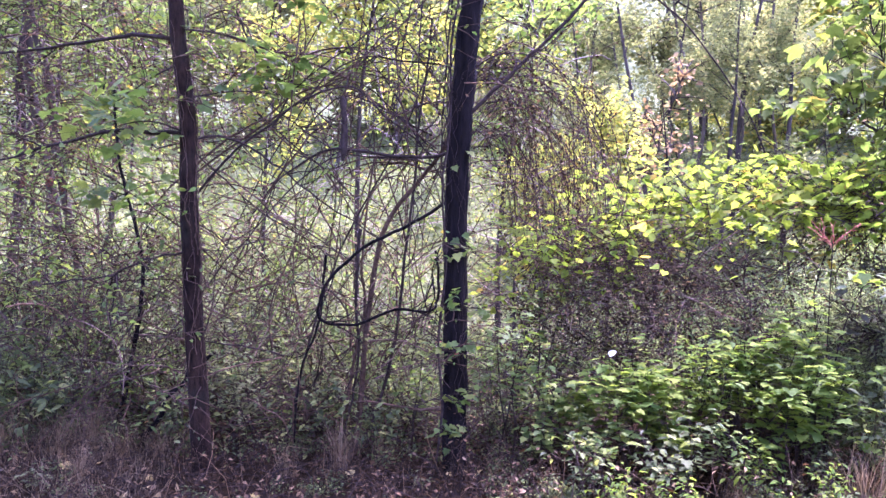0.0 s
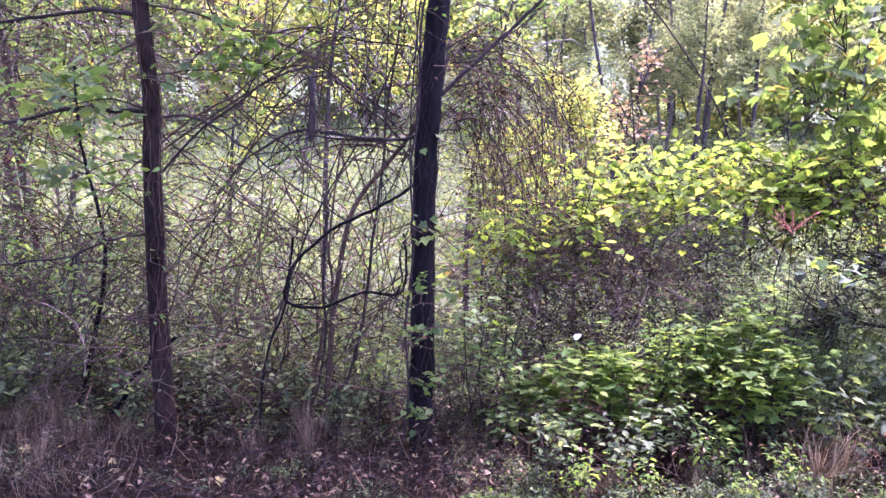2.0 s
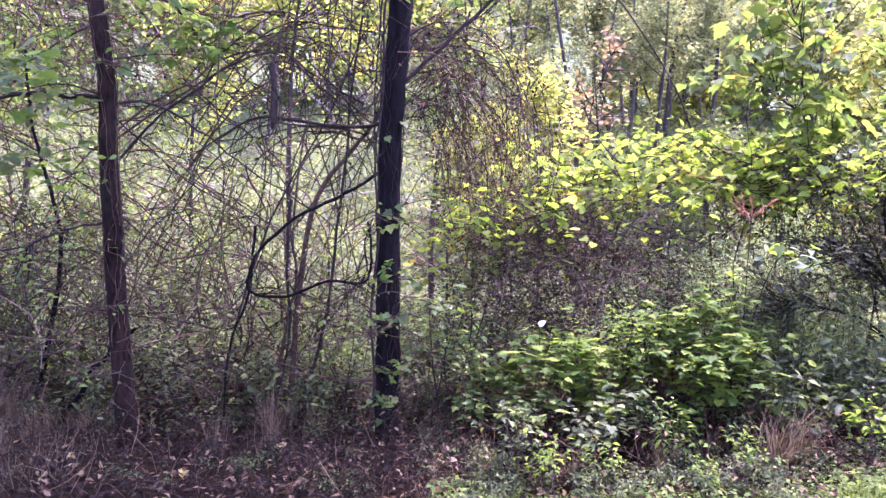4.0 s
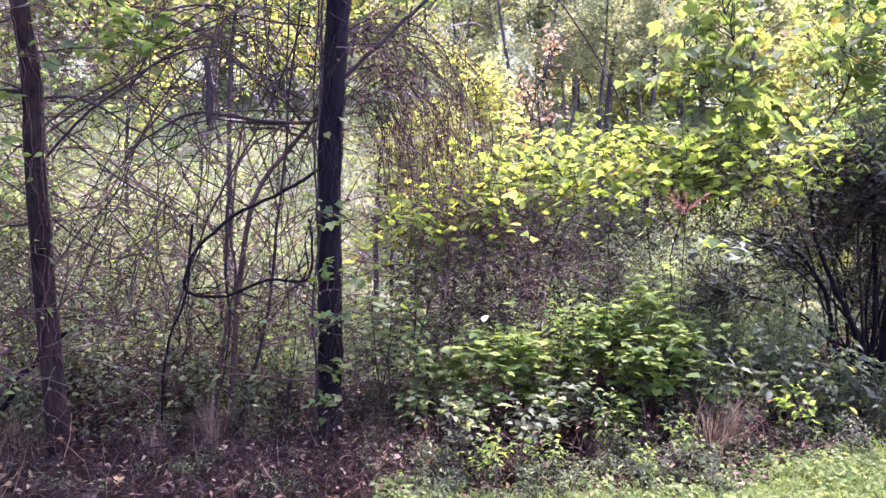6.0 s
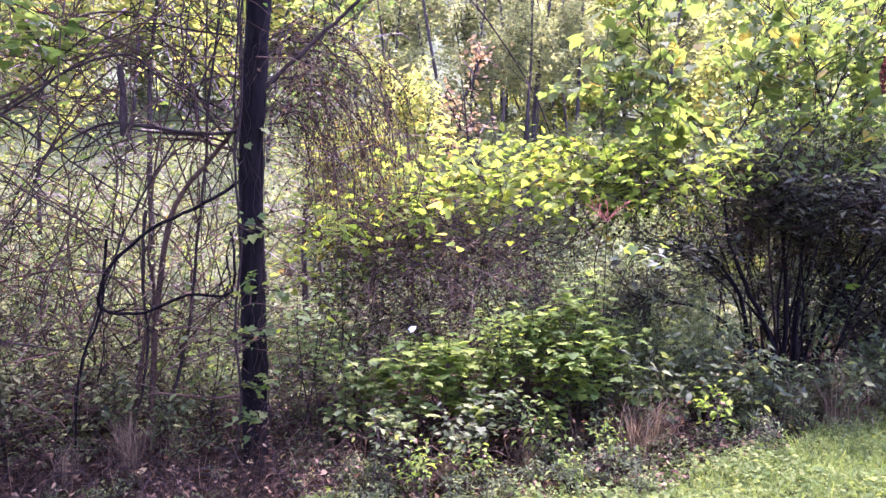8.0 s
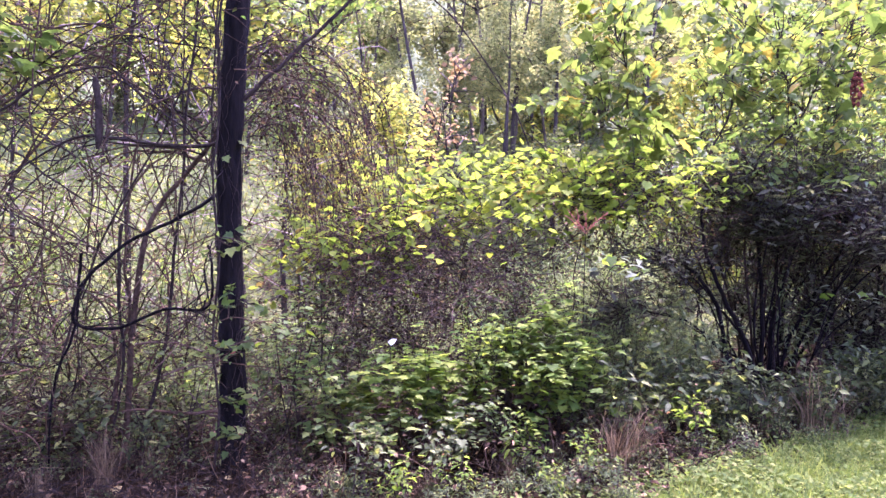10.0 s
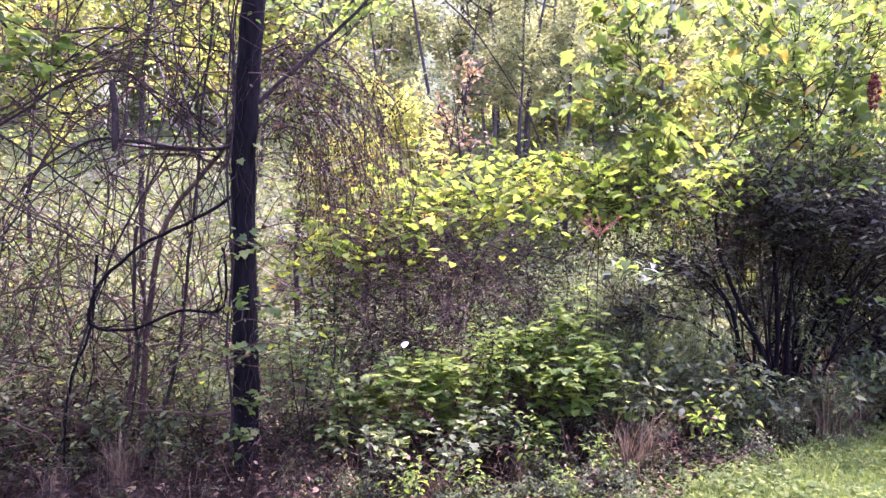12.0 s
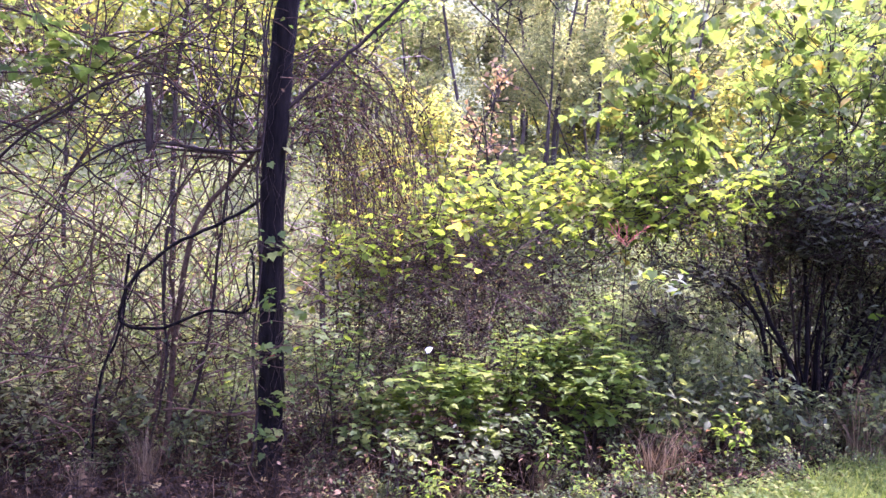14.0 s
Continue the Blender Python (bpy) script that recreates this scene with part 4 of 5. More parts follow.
def build_tangles():
    rng = np.random.default_rng(41)
    g = "thickets of canes"
    tangle(rng, "cane_thicket", "tangle of bare grey brown canes and vines", ((-1.5, 4.55, 0.9), (0.1, 5.2, 2.8)), 44, 1.1, 0.0058, M_TWIG, (0.3, 0, 0.4), -0.4, 3, (CHIP, 0.026, 0.22, M_DRY), group=g)
    tangle(rng, "cane_thicket", "tangle of bare canes low in the woods", ((-1.5, 4.5, 0.0), (0.1, 5.4, 1.1)), 100, 1.0, 0.0054, M_TWIG, (0.2, 0, 0.9), -0.2, 3, (OVATE, 0.042, 0.4, M_WEED_SHADE), group=g)
    tangle(rng, "rose_thicket", "leafy thicket of grey brown canes", ((-3.6, 4.5, 0.0), (-1.5, 5.6, 1.3)), 180, 1.2, 0.0054, M_TWIG, (0.2, 0, 0.9), -0.5, 4, (OVATE, 0.042, 0.42, M_WEED_SHADE), group=g)
    tangle(rng, "rose_thicket", "high leafy thicket of thin canes", ((-3.8, 4.8, 1.2), (-1.4, 6.0, 3.0)), 180, 1.2, 0.0052, M_TWIG, (0.2, 0, 0.2), -0.6, 4, (OVATE, 0.045, 0.2, M_GREEN), group=g)
    tangle(rng, "bramble", "dense reddish brown mass of bare bramble twigs", ((0.55, 4.7, 0.5), (2.3, 5.4, 1.4)), 760, 0.6, 0.0034, M_TWIG_R, (0, 0, 0.2), -0.3, 4, (CHIP, 0.024, 0.1, M_DRY), group=g)
    tangle(rng, "bramble", "dry brown twigs at the foot of the dark tree", ((-0.1, 4.3, 0.0), (0.8, 4.9, 0.4)), 80, 0.5, 0.003, M_TWIG_R, (0, 0, 0.5), -0.3, 4, (OVATE, 0.025, 0.09, M_DRY), group=g)
    tangle(rng, "sunlit_thicket", "sunlit pale twigs behind the thicket", ((-5.0, 6.0, 0.2), (1.5, 8.5, 3.4)), 260, 1.3, 0.006, M_TWIG_SUN, (0.1, 0, 0.5), -0.4, 3, (OVATE, 0.05, 0.3, M_GREEN), group=g)
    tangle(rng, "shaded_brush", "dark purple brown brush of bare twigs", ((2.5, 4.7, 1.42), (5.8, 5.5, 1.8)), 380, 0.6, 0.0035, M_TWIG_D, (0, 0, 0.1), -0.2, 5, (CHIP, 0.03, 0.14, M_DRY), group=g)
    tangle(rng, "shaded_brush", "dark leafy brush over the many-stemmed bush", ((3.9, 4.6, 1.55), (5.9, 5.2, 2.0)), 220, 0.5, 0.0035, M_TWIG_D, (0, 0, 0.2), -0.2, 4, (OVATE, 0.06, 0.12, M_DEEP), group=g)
    t = thing("slack_vine", "slack grey brown vine strands hanging beside the dark tree", "vine")
    for i in range(13):
        x = rng.uniform(-1.0, 0.06) if i % 3 else rng.uniform(-.3, 0.05)
        yy = rng.uniform(4.5, 4.9)
        top, low = rng.uniform(2.6, 3.6), rng.uniform(0, .8) if i % 2 else rng.uniform(.8, 1.8)
        ln = curve_pts([(x + rng.normal(.1, .12), yy, top), (x + rng.normal(.05, .08), yy + rng.normal(0, .1), top * .66 + low * .34), (x + rng.normal(0, .1), yy, top * .33 + low * .67), (x + rng.normal(-.05, .12), yy, low)], 18)
        ln += rng.normal(0, .008, ln.shape)
        p = Pile()
        r_ = rng.uniform(.002, .006)
        p.tube(ln, taper(r_, r_ * .7, 18), 5)
        part("strand", p, M_TWIG_D if i % 3 == 0 else M_TWIG, t)
    t = thing("cane_sheaf", "sheaf of brown canes arching from the dark tree into the thicket", "cane")
    for i in range(15):
        sx, sz = rng.uniform(-.1, .05), rng.uniform(1.7, 2.6)
        ex, ez = rng.uniform(-1.9, -.5), rng.uniform(.3, 2.4)
        yy = rng.uniform(4.5, 4.9)
        mz = max(sz, ez) + rng.uniform(-.15, .35)
        ln = curve_pts([(sx, yy, sz), (sx * .6 + ex * .4, yy + rng.normal(0, .1), mz), (sx * .3 + ex * .7, yy, (mz + ez) / 2 + .1), (ex, yy + rng.normal(0, .1), ez)], 16)
        ln += rng.normal(0, .007, ln.shape)
        p = Pile()
        r_ = rng.uniform(.0025, .0065)
        p.tube(ln, taper(r_, r_ * .5, 16), 5)
        part("cane", p, M_TWIG_D if i % 2 else M_TWIG, t)
    tangle(rng, "dead_brush", "low brown dead stalks on the woodland floor", ((-3.8, 3.4, 0.0), (0.6, 4.6, 0.06)), 240, 0.3, 0.0028, M_TWIG_D, (0, 0, 0.3), -0.5, 3, (OVATE, 0.035, 0.2, M_DRY), group=g)
    tangle(rng, "dead_brush", "dark dead stalks and twigs on the woodland floor", ((-3.8, 3.35, 0.0), (0.6, 4.8, 0.06)), 420, 0.32, 0.0032, M_TWIG_D, (0, 0, 0.25), -0.5, 3, (OVATE, 0.035, 0.25, M_DRY), group=g)
    tangle(rng, "dead_brush", "brown dead stalks among the front shrubs", ((0.4, 3.5, 0.0), (2.8, 4.3, 0.12)), 110, 0.36, 0.0026, M_TWIG, (0, 0, 0.9), -0.3, 2, (OVATE, 0.035, 0.2, M_DRY), group=g)
    tangle(rng, "twig_net", "net of fine twigs beside the dark tree", ((0.15, 4.4, 1.5), (1.0, 5.0, 2.8)), 70, 0.7, 0.0026, M_TWIG, (0.3, 0, -0.3), -0.5, 4, (CHIP, 0.024, 0.2, M_DRY), group=g)
    tangle(rng, "twig_net", "high grey net of bare twigs", ((-3.7, 4.6, 1.9), (-1.6, 5.6, 3.2)), 190, 0.9, 0.0036, M_TWIG, (0.2, 0, 0.1), -0.4, 4, (CHIP, 0.03, 0.3, M_DRY), group=g)
    tangle(rng, "low_thicket", "dense low thicket of grey brown twigs", ((-3.8, 4.5, 0.0), (-0.1, 5.5, 0.9)), 170, 0.8, 0.005, M_TWIG_R, (0.2, 0, 0.6), -0.3, 4, (OVATE, 0.035, 0.4, M_WEED_SHADE), group=g)
    tangle(rng, "dead_cane_thicket", "pale dead canes leaning across the thicket", ((-3.3, 4.1, 0.1), (-0.6, 4.6, 0.7)), 12, 1.2, 0.0024, M_TWIG, (0.7, -0.1, 0.5), -0.2, 1, group=g)
    # curtain of hanging strands on the branch of the dark tree
    t = thing("hanging_vine", "curtain of thin purple brown vine strands with dry leaves", "vine")
    strands, lines = Pile(), []
    for i in range(40):
        x, z = rng.uniform(0.1, 0.3), rng.uniform(1.95, 2.5)
        top, far_x = z + rng.uniform(-.05, .25), rng.uniform(.25, .95)
        y0, y1 = rng.uniform(4.35, 4.6), rng.uniform(4.4, 5.0)
        ln = curve_pts([(x, y0, z), (x + far_x * .35, (y0 + y1) / 2, top), (x + far_x * .75, y1, top - rng.uniform(.08, .25)), (x + far_x * .95, y1, top - rng.uniform(.3, .6)), (x + far_x, y1, top - rng.uniform(.55, .95))], 18)
        ln += rng.normal(0, .006, ln.shape)
        arch = Pile()
        r_ = rng.uniform(.0025, .005)
        arch.tube(ln, taper(r_, r_ * .5, 18), 5)
        part("arch", arch, M_TWIG_D if i % 2 else M_TWIG, t)
        lines.append(ln)
        for w in branch_out(rng, ln, 7, 0.5, 0.9, -1.3, 0.05, 0.65, (0, 0, -.4), 7):
            strands.tube(w, taper(0.0019, 0.001, len(w)), 3)
            lines.append(w)
    part("strand_curtain", strands, M_TWIG, t, kind="stuff")
    f = Pile()
    leaves_on(rng, f, lines, CHIP, 0.024, 0.22, 0.15, 0.1, droop=0.9)
    part("dry_foliage", f, M_DRY, t, kind="stuff")


build_tangles()


# ---- leafy shrubs ----
def shrub(rng, name, label, base, n_stem, height, spread, shape, size, spacing, mat, wood=None, twigs=9, twig_len=0.3, flat=0.65, lift=0.5, r=0.006, group="", lean=(0, 0), singles=None, start=0.4, droop=0.25):
    t = thing(name, label, "shrub", group, at=base)
    lines_all, small = [], Pile()
    for _ in range(n_stem):
        d = np.array([rng.normal(lean[0], spread), rng.normal(lean[1], spread), 1.0])
        ln = grow(rng, rng.normal(0, 0.04, 3) * (1, 1, 0), d, height * rng.uniform(0.7, 1.15), 9, 0.15, lift * 0.4)
        p = Pile()
        p.tube(ln, taper(r, r * 0.35, len(ln)), 6)
        lines = branch_out(rng, ln, twigs, twig_len, 0.9, 0.15, start)
        for w in lines:
            small.tube(w, taper(r * 0.4, 0.001, len(w)), 3)
        part("stem", p, wood or M_TWIG_D, t)
        lines_all += lines + [ln]
    part("twig_spray", small, wood or M_TWIG_D, t, kind="stuff")
    f = Pile()
    leaves_on(rng, f, lines_all, shape, size, spacing, start, flat, droop=droop)
    part("foliage", f, mat, t, kind="stuff")
    if singles:
        leaf_parts(rng, t, lines_all, singles[0], singles[1], size * 1.25, flat)
    return t


def grape_vine(rng, x, y, z, n, one_round, rooted=0.9, size=0.066):
    """A patch of broad vine leaves on short runners, fed by one stem from the ground."""
    t = thing("grape_vine", "yellow green vine with broad leaves draped over brush", "vine", "vines over the brush", at=(x, y, 0))
    lines, w_p = [], Pile()
    for _ in range(n):
        ln = grow(rng, (rng.normal(0, .22), rng.normal(0, .22), z - 0.08 + rng.normal(0, .1)), (rng.normal(0, 1), rng.normal(-.2, .8), rng.normal(.15, .3)), 0.45, 7, 0.3, 0.1)
        lines.append(ln)
        w_p.tube(ln, taper(.004, .0015, len(ln)), 4)
    root = curve_pts([(rng.uniform(-.1, .5), rooted, -.05), (rng.uniform(.1, .4), rooted * .83, z * .28), (rng.uniform(-.1, .3), rooted * .55, z * .62), (.05, rooted * .22, z - .25), (0, 0, z - .1)], 18) + rng.normal(0, .008, (18, 3))
    w_r = Pile()
    w_r.tube(root, taper(.006, .003, 18), 5)
    part("stem", w_r, M_TWIG_D, t)
    part("runner_tangle", w_p, M_TWIG_D, t, kind="stuff")
    f = Pile()
    leaves_on(rng, f, lines, LOBED if x > 1.3 else ROUND, size, 0.07, 0.0, 0.7, 0.1, droop=0.4)
    part("foliage", f, M_VINE, t, kind="stuff")
    leaf_parts(rng, t, lines, one_round, n * 3 // 4, size * 1.28)


def lawn_edge(x):
    return 3.3 + 0.29 * np.clip(x - 2.0, 0, 3)


def build_shrubs():
    rng = np.random.default_rng(51)
    one_green, one_seed = single("leaf", OVATE, M_GREEN), single("leaf", LOBED, M_GREEN)
    one_maple = single("leaf", LOBED, M_SHRUB)
    one_shrub, one_round, one_lobed = single("leaf", OVATE, M_SHRUB), single("leaf", LOBED, M_VINE), single("leaf", LOBED, M_LIME)
    g = "bright shrubs at the lawn edge"
    for i, (x, y, h) in enumerate([(0.67, 4.2, 0.36), (1.2, 4.2, 0.56), (1.52, 4.2, 0.56), (1.42, 4.1, 0.42), (1.97, 4.3, 0.8), (1.7, 4.32, 0.7), (2.17, 4.32, 0.78), (1.98, 4.0, 0.42),
                                   (1.6, 3.95, 0.3), (1.3, 3.9, 0.24), (0.98, 4.35, 0.48), (1.82, 4.2, 0.6), (0.9, 4.0, 0.26)]):
        lobed = i % 3 != 2
        shrub(rng, "maple_shrub", "bright green shrub with lobed leaves at the lawn edge" if lobed else "bright green shrub with pointed leaves at the lawn edge", (x, y, 0), 5 if h > .5 else 4, h * 1.15, 0.22,
              LOBED if lobed else OVATE, 0.06 if h > .4 else 0.048, 0.03, M_SHRUB if h > .4 else (M_GREEN, M_WEED_SHADE)[i % 2],
              twigs=11 if h > .5 else 7, twig_len=0.24, flat=0.9, group=g, start=0.55, singles=(one_maple if lobed else one_shrub, 20) if h > .4 else None, droop=0.06)
    for x, y, h in [(-3.3, 5.5, 1.9), (-2.6, 5.9, 2.2), (-2.0, 5.7, 1.7), (-3.9, 6.0, 2.4), (-1.3, 6.1, 1.6), (-3.0, 5.2, 1.1), (-0.6, 5.8, 1.2)]:
        shrub(rng, "leafy_shrub", "green shrub with tiers of pointed leaves in the thicket", (x, y, 0), 3, h, 0.18, OVATE, 0.07, 0.05, M_GREEN, twigs=12, twig_len=0.5, flat=0.9, lift=0.2, group="leafy shrubs in the thicket", singles=(one_green, 20), start=0.3)
    for x, y, h in [(0.4, 4.45, 0.85), (0.55, 4.7, 0.95), (-0.2, 4.65, 0.55), (0.62, 4.3, 0.5)]:
        shrub(rng, "maple_seedling", "green maple seedling beside the dark tree", (x, y, 0), 3, h * 1.2, 0.15, LOBED, 0.045, 0.06, M_GREEN, twigs=7, twig_len=0.2, flat=0.8, group="seedlings by the dark tree", singles=(one_seed, 6), droop=0.15)
    g = "weeds along the lawn"
    kinds = [shrub(rng, "weed", "green leafy weed at the lawn edge", (0, 0, 0), 5, 0.45, 0.25, sh, 0.058, 0.03, mt, twigs=5, twig_len=0.14, r=0.003, group=g) for sh, mt in ((LANCE, M_WEED_SHADE), (OVATE, M_WEED_SHADE))]
    seed = [shrub(rng, "seedling", "green seedling with whorls of pointed leaves on a brown stem", (0, 0, 0), 4, 0.42, 0.2, sh, sz, 0.03, mt, M_TWIG_R, twigs=4, twig_len=0.13, flat=0.8, r=0.003, group="seedlings at the lawn edge", start=0.6) for sh, sz, mt in ((LANCE, .055, M_WEED_SHADE), (OVATE, .055, M_SHRUB), (OVATE, .048, M_WEED_SHADE))]
    for i in range(32):
        x = rng.uniform(0.35, 3.3)
        y = lawn_edge(x) + 0.05 + 0.75 * rng.uniform() ** 1.3
        if 2.15 < x < 2.75:         # room for the dry grass
            x += rng.choice((-0.6, 0.6))
        s = rng.uniform(.55, 1.25) * (0.75 if y < lawn_edge(x) + .2 else 1.0)
        m = pose(x, y, float(ground_z(x, y)) - .01, rng.normal(0, 8), rng.normal(0, 8), rng.uniform(0, 360)) @ Matrix.Scale(s, 4)
        if i < 3:
            seed[i].matrix_basis = m
        else:
            copy_thing(seed[i % 3], m)
    tall = [shrub(rng, "tall_weed", "tall airy weed with narrow pale leaves", (0, 0, 0), 5, 0.95, 0.2, LANCE, 0.065, 0.03, M_MINT_SUN, twigs=8, twig_len=0.22, r=0.003, group="tall weeds in the gap") for _ in range(2)]
    for i in range(40):
        x, y = rng.uniform(2.0, 4.6), rng.uniform(4.7, 7.2)
        m = pose(x, y, float(ground_z(x, y)) - .01, rng.normal(0, 7), rng.normal(0, 7), rng.uniform(0, 360)) @ Matrix.Scale(rng.uniform(.65, 1.2), 4)
        if i < 2:
            tall[i].matrix_basis = m
        else:
            copy_thing(tall[i % 2], m)
    kinds += [shrub(rng, "weed", "low green weed with small leaves", (0, 0, 0), 5, 0.26, 0.5, OVATE, 0.036, 0.024, M_WEED_SHADE, twigs=5, twig_len=0.1, r=0.0025, group=g) for _ in range(2)]
    kinds += [shrub(rng, "weed", "pale green weed behind the thicket", (0, 0, 0), 5, 0.5, 0.25, CHIP, 0.07, 0.035, M_GREEN, twigs=4, twig_len=0.16, r=0.003, group=g)]
    spots = []
    for _ in range(78):
        spots.append((rng.uniform(2.2, 5.4), rng.uniform(3.95, 4.65), 0))
    for _ in range(40):
        spots.append((rng.uniform(-3.4, 0.9), rng.uniform(4.15, 5.2), 1))
    for _ in range(74):
        x = rng.uniform(0.2, 5.2) if rng.uniform() < .5 else rng.uniform(0.3, 2.6)
        spots.append((x, lawn_edge(x) + rng.uniform(-.05, .55), 2))
    for _ in range(10):
        spots.append((rng.uniform(-2.8, 0.4), rng.uniform(3.5, 4.0), 2))
    for _ in range(55):
        spots.append((rng.uniform(-5, 7), rng.uniform(5.6, 8.6), 3))
    used = set()
    for x, y, k in spots:
        i = 4 if k == 3 else (rng.integers(2) + (2 if k == 2 else 0)) if k != 1 else rng.integers(1, 4)
        s = rng.uniform(0.6, 1.15) if k != 2 else rng.uniform(0.5, 1.0)
        m = pose(x, y, float(ground_z(x, y)) - 0.01, rng.normal(0, 6), rng.normal(0, 6), rng.uniform(0, 360)) @ Matrix.Scale(s, 4)
        if i not in used:
            used.add(i)
            kinds[i].matrix_basis = m
        else:
            copy_thing(kinds[i], m)
    # yellow green vine canopy lying over the bramble
    for x, y, z in [(0.87, 5.3, 1.3), (1.2, 5.3, 1.51), (1.53, 5.3, 1.72), (1.95, 5.3, 1.77), (2.34, 5.3, 1.81), (2.74, 5.25, 1.81), (3.12, 5.25, 1.83), (3.43, 5.25, 1.85), (2.75, 4.88, 1.74), (3.05, 4.9, 1.82)]:
        grape_vine(rng, x, y, z, 26, one_round)
    # lime-leaved trees above the dark bush
    for k, (ctrl, rr) in enumerate([([(4.3, 5.1, 0), (3.95, 4.95, 1.0), (3.61, 4.8, 1.71), (3.78, 4.8, 2.28), (3.9, 4.8, 2.8), (3.95, 4.8, 3.2)], .016),
                                    ([(4.4, 5.1, 0), (4.15, 4.95, 1.2), (4.07, 4.8, 1.85), (4.5, 4.8, 2.35), (4.84, 4.8, 2.74), (5.2, 4.8, 3.1)], .016),
                                    ([(4.25, 5.3, 0), (3.95, 5.2, 1.0), (3.3, 4.85, 1.65), (3.18, 4.8, 1.75), (3.13, 4.8, 1.87), (2.94, 4.8, 2.32), (2.86, 4.8, 2.73), (2.8, 4.8, 3.0)], .013),
                                    ([(4.2, 5.4, 0), (3.85, 5.3, 1.1), (3.2, 5.0, 1.75), (2.94, 4.8, 2.09), (2.77, 4.8, 2.27), (2.62, 4.8, 2.43), (2.5, 4.8, 2.67)], .012),
                                    ([(4.3, 5.0, 0), (4.25, 4.9, 1.6), (4.45, 4.8, 2.33), (4.33, 4.8, 2.66), (4.24, 4.8, 3.1)], .013),
                                    ([(4.9, 5.2, 0), (4.9, 5.1, 1.2), (4.95, 5.0, 2.2), (5.1, 5.0, 2.9), (5.2, 5.0, 3.3)], .016)]):
        t = thing("lime_sapling", "young tree with large lime green leaves and some yellow", "tree", "lime-leaved young trees")
        back = 1.1 if k in (0, 2, 3) else 1.0
        ctrl = [(x * back, y * back, max(-.05, 1.5 + (z - 1.5) * back)) for x, y, z in ctrl]
        ln = curve_pts(ctrl, 26) + 0.02 * np.sin(np.arange(26)[:, None] * (0.9, 1.1, 0) + k)
        p = Pile()
        p.tube(ln, taper(rr * .7, .005, 26), 8)
        part("stem", p, M_TWIG_D, t)
        lines = branch_out(rng, ln, 28, 0.65 if k in (2, 3) else 0.8, 1.0, 0.15, 0.5)
        # the crowns end where the gap to the far woods opens
        lines = [w for w in lines if w[-1][0] > 2.42 + 0.22 * (w[-1][2] - 2.0) and w[-1][2] > (2.1 if k in (0, 2, 3) else 1.85)]
        for w in lines:
            q = Pile()
            q.tube(w, taper(.005, .002, len(w)), 4)
            part("branch", q, M_TWIG_D, t)
        f = Pile()
        leaves_on(rng, f, lines, LOBED if k % 3 != 1 else OVATE, 0.115, 0.125, 0.3, 0.75, 0.16, droop=0.6)
        part("crown", f, M_LIME, t, kind="stuff")
        leaf_parts(rng, t, lines, one_lobed, 44, 0.115, 0.7, 0.1, 32)
        if k == 2:
            ln = curve_pts([ctrl[-1], (2.6, 4.7, 3.5), (2.3, 4.3, 3.15), (2.54, 4.2, 2.93), (2.8, 4.2, 2.9)], 20)
            q = Pile()
            q.tube(ln, taper(.007, .002, 20), 5)
            part("branch", q, M_TWIG_D, t)
            leaf_parts(rng, t, [ln[6:]], one_green, 26, 0.085, 0.6, 0.06, 60)
    # The tallest of these are added to keep sun off the dark bush.
    for x, y, h in [(4.4, 4.9, 2.4), (4.9, 4.9, 2.5), (4.1, 5.1, 2.3), (5.5, 5.0, 2.6), (4.8, 5.15, 2.75), (5.3, 5.2, 2.7), (5.9, 5.3, 2.8), (6.3, 5.5, 2.8)]:
        shrub(rng, "green_shrub", "mid green leafy shrub above the dark bush", (x, y, 0), 4, h, 0.14, OVATE, 0.08, 0.045, M_GREEN, twigs=16, twig_len=0.45, flat=0.6, r=0.008, group="green shrubs by the dark bush", singles=(one_green, 24), start=0.74)
    for x, y, h in [(4.8, 6.5, 3.0), (5.4, 6.3, 3.0), (6.3, 6.2, 2.9)]:
        shrub(rng, "green_shrub", "tall mid green shrub behind the lime-leaved trees", (x, y, 0), 4, h, 0.13, OVATE, 0.1, 0.06, M_GREEN, twigs=18, twig_len=0.6, flat=0.6, r=0.009, group="green shrubs by the dark bush", start=0.55, droop=0.5)
    # Sprigs whose leaves carry sky sheen as a pale base colour.
    one_sheen = single("leaf", OVATE, M_SHEEN)
    for x, y, h, n in [(4.45, 4.25, 0.93, 12), (2.46, 4.2, 1.16, 20)]:
        t = thing("silver_sprig", "sprig with drooping leaves, sky sheen painted as pale green", "sprig", "silvery sprigs", at=(x, y, 0))
        ln = curve_pts([(-.1, .15, -.03), (-.08, .1, h * .6), (0, 0, h), (.12, -.05, h + .04)], 14)
        p = Pile()
        p.tube(ln, taper(.005, .002, 14), 6)
        part("stem", p, M_TWIG_D, t)
        leaf_parts(rng, t, [ln[7:]], one_sheen, n, .07, .7, .1)
        leaf_parts(rng, t, [ln[7:]], one_maple, n // 2, .07, .7, .12)
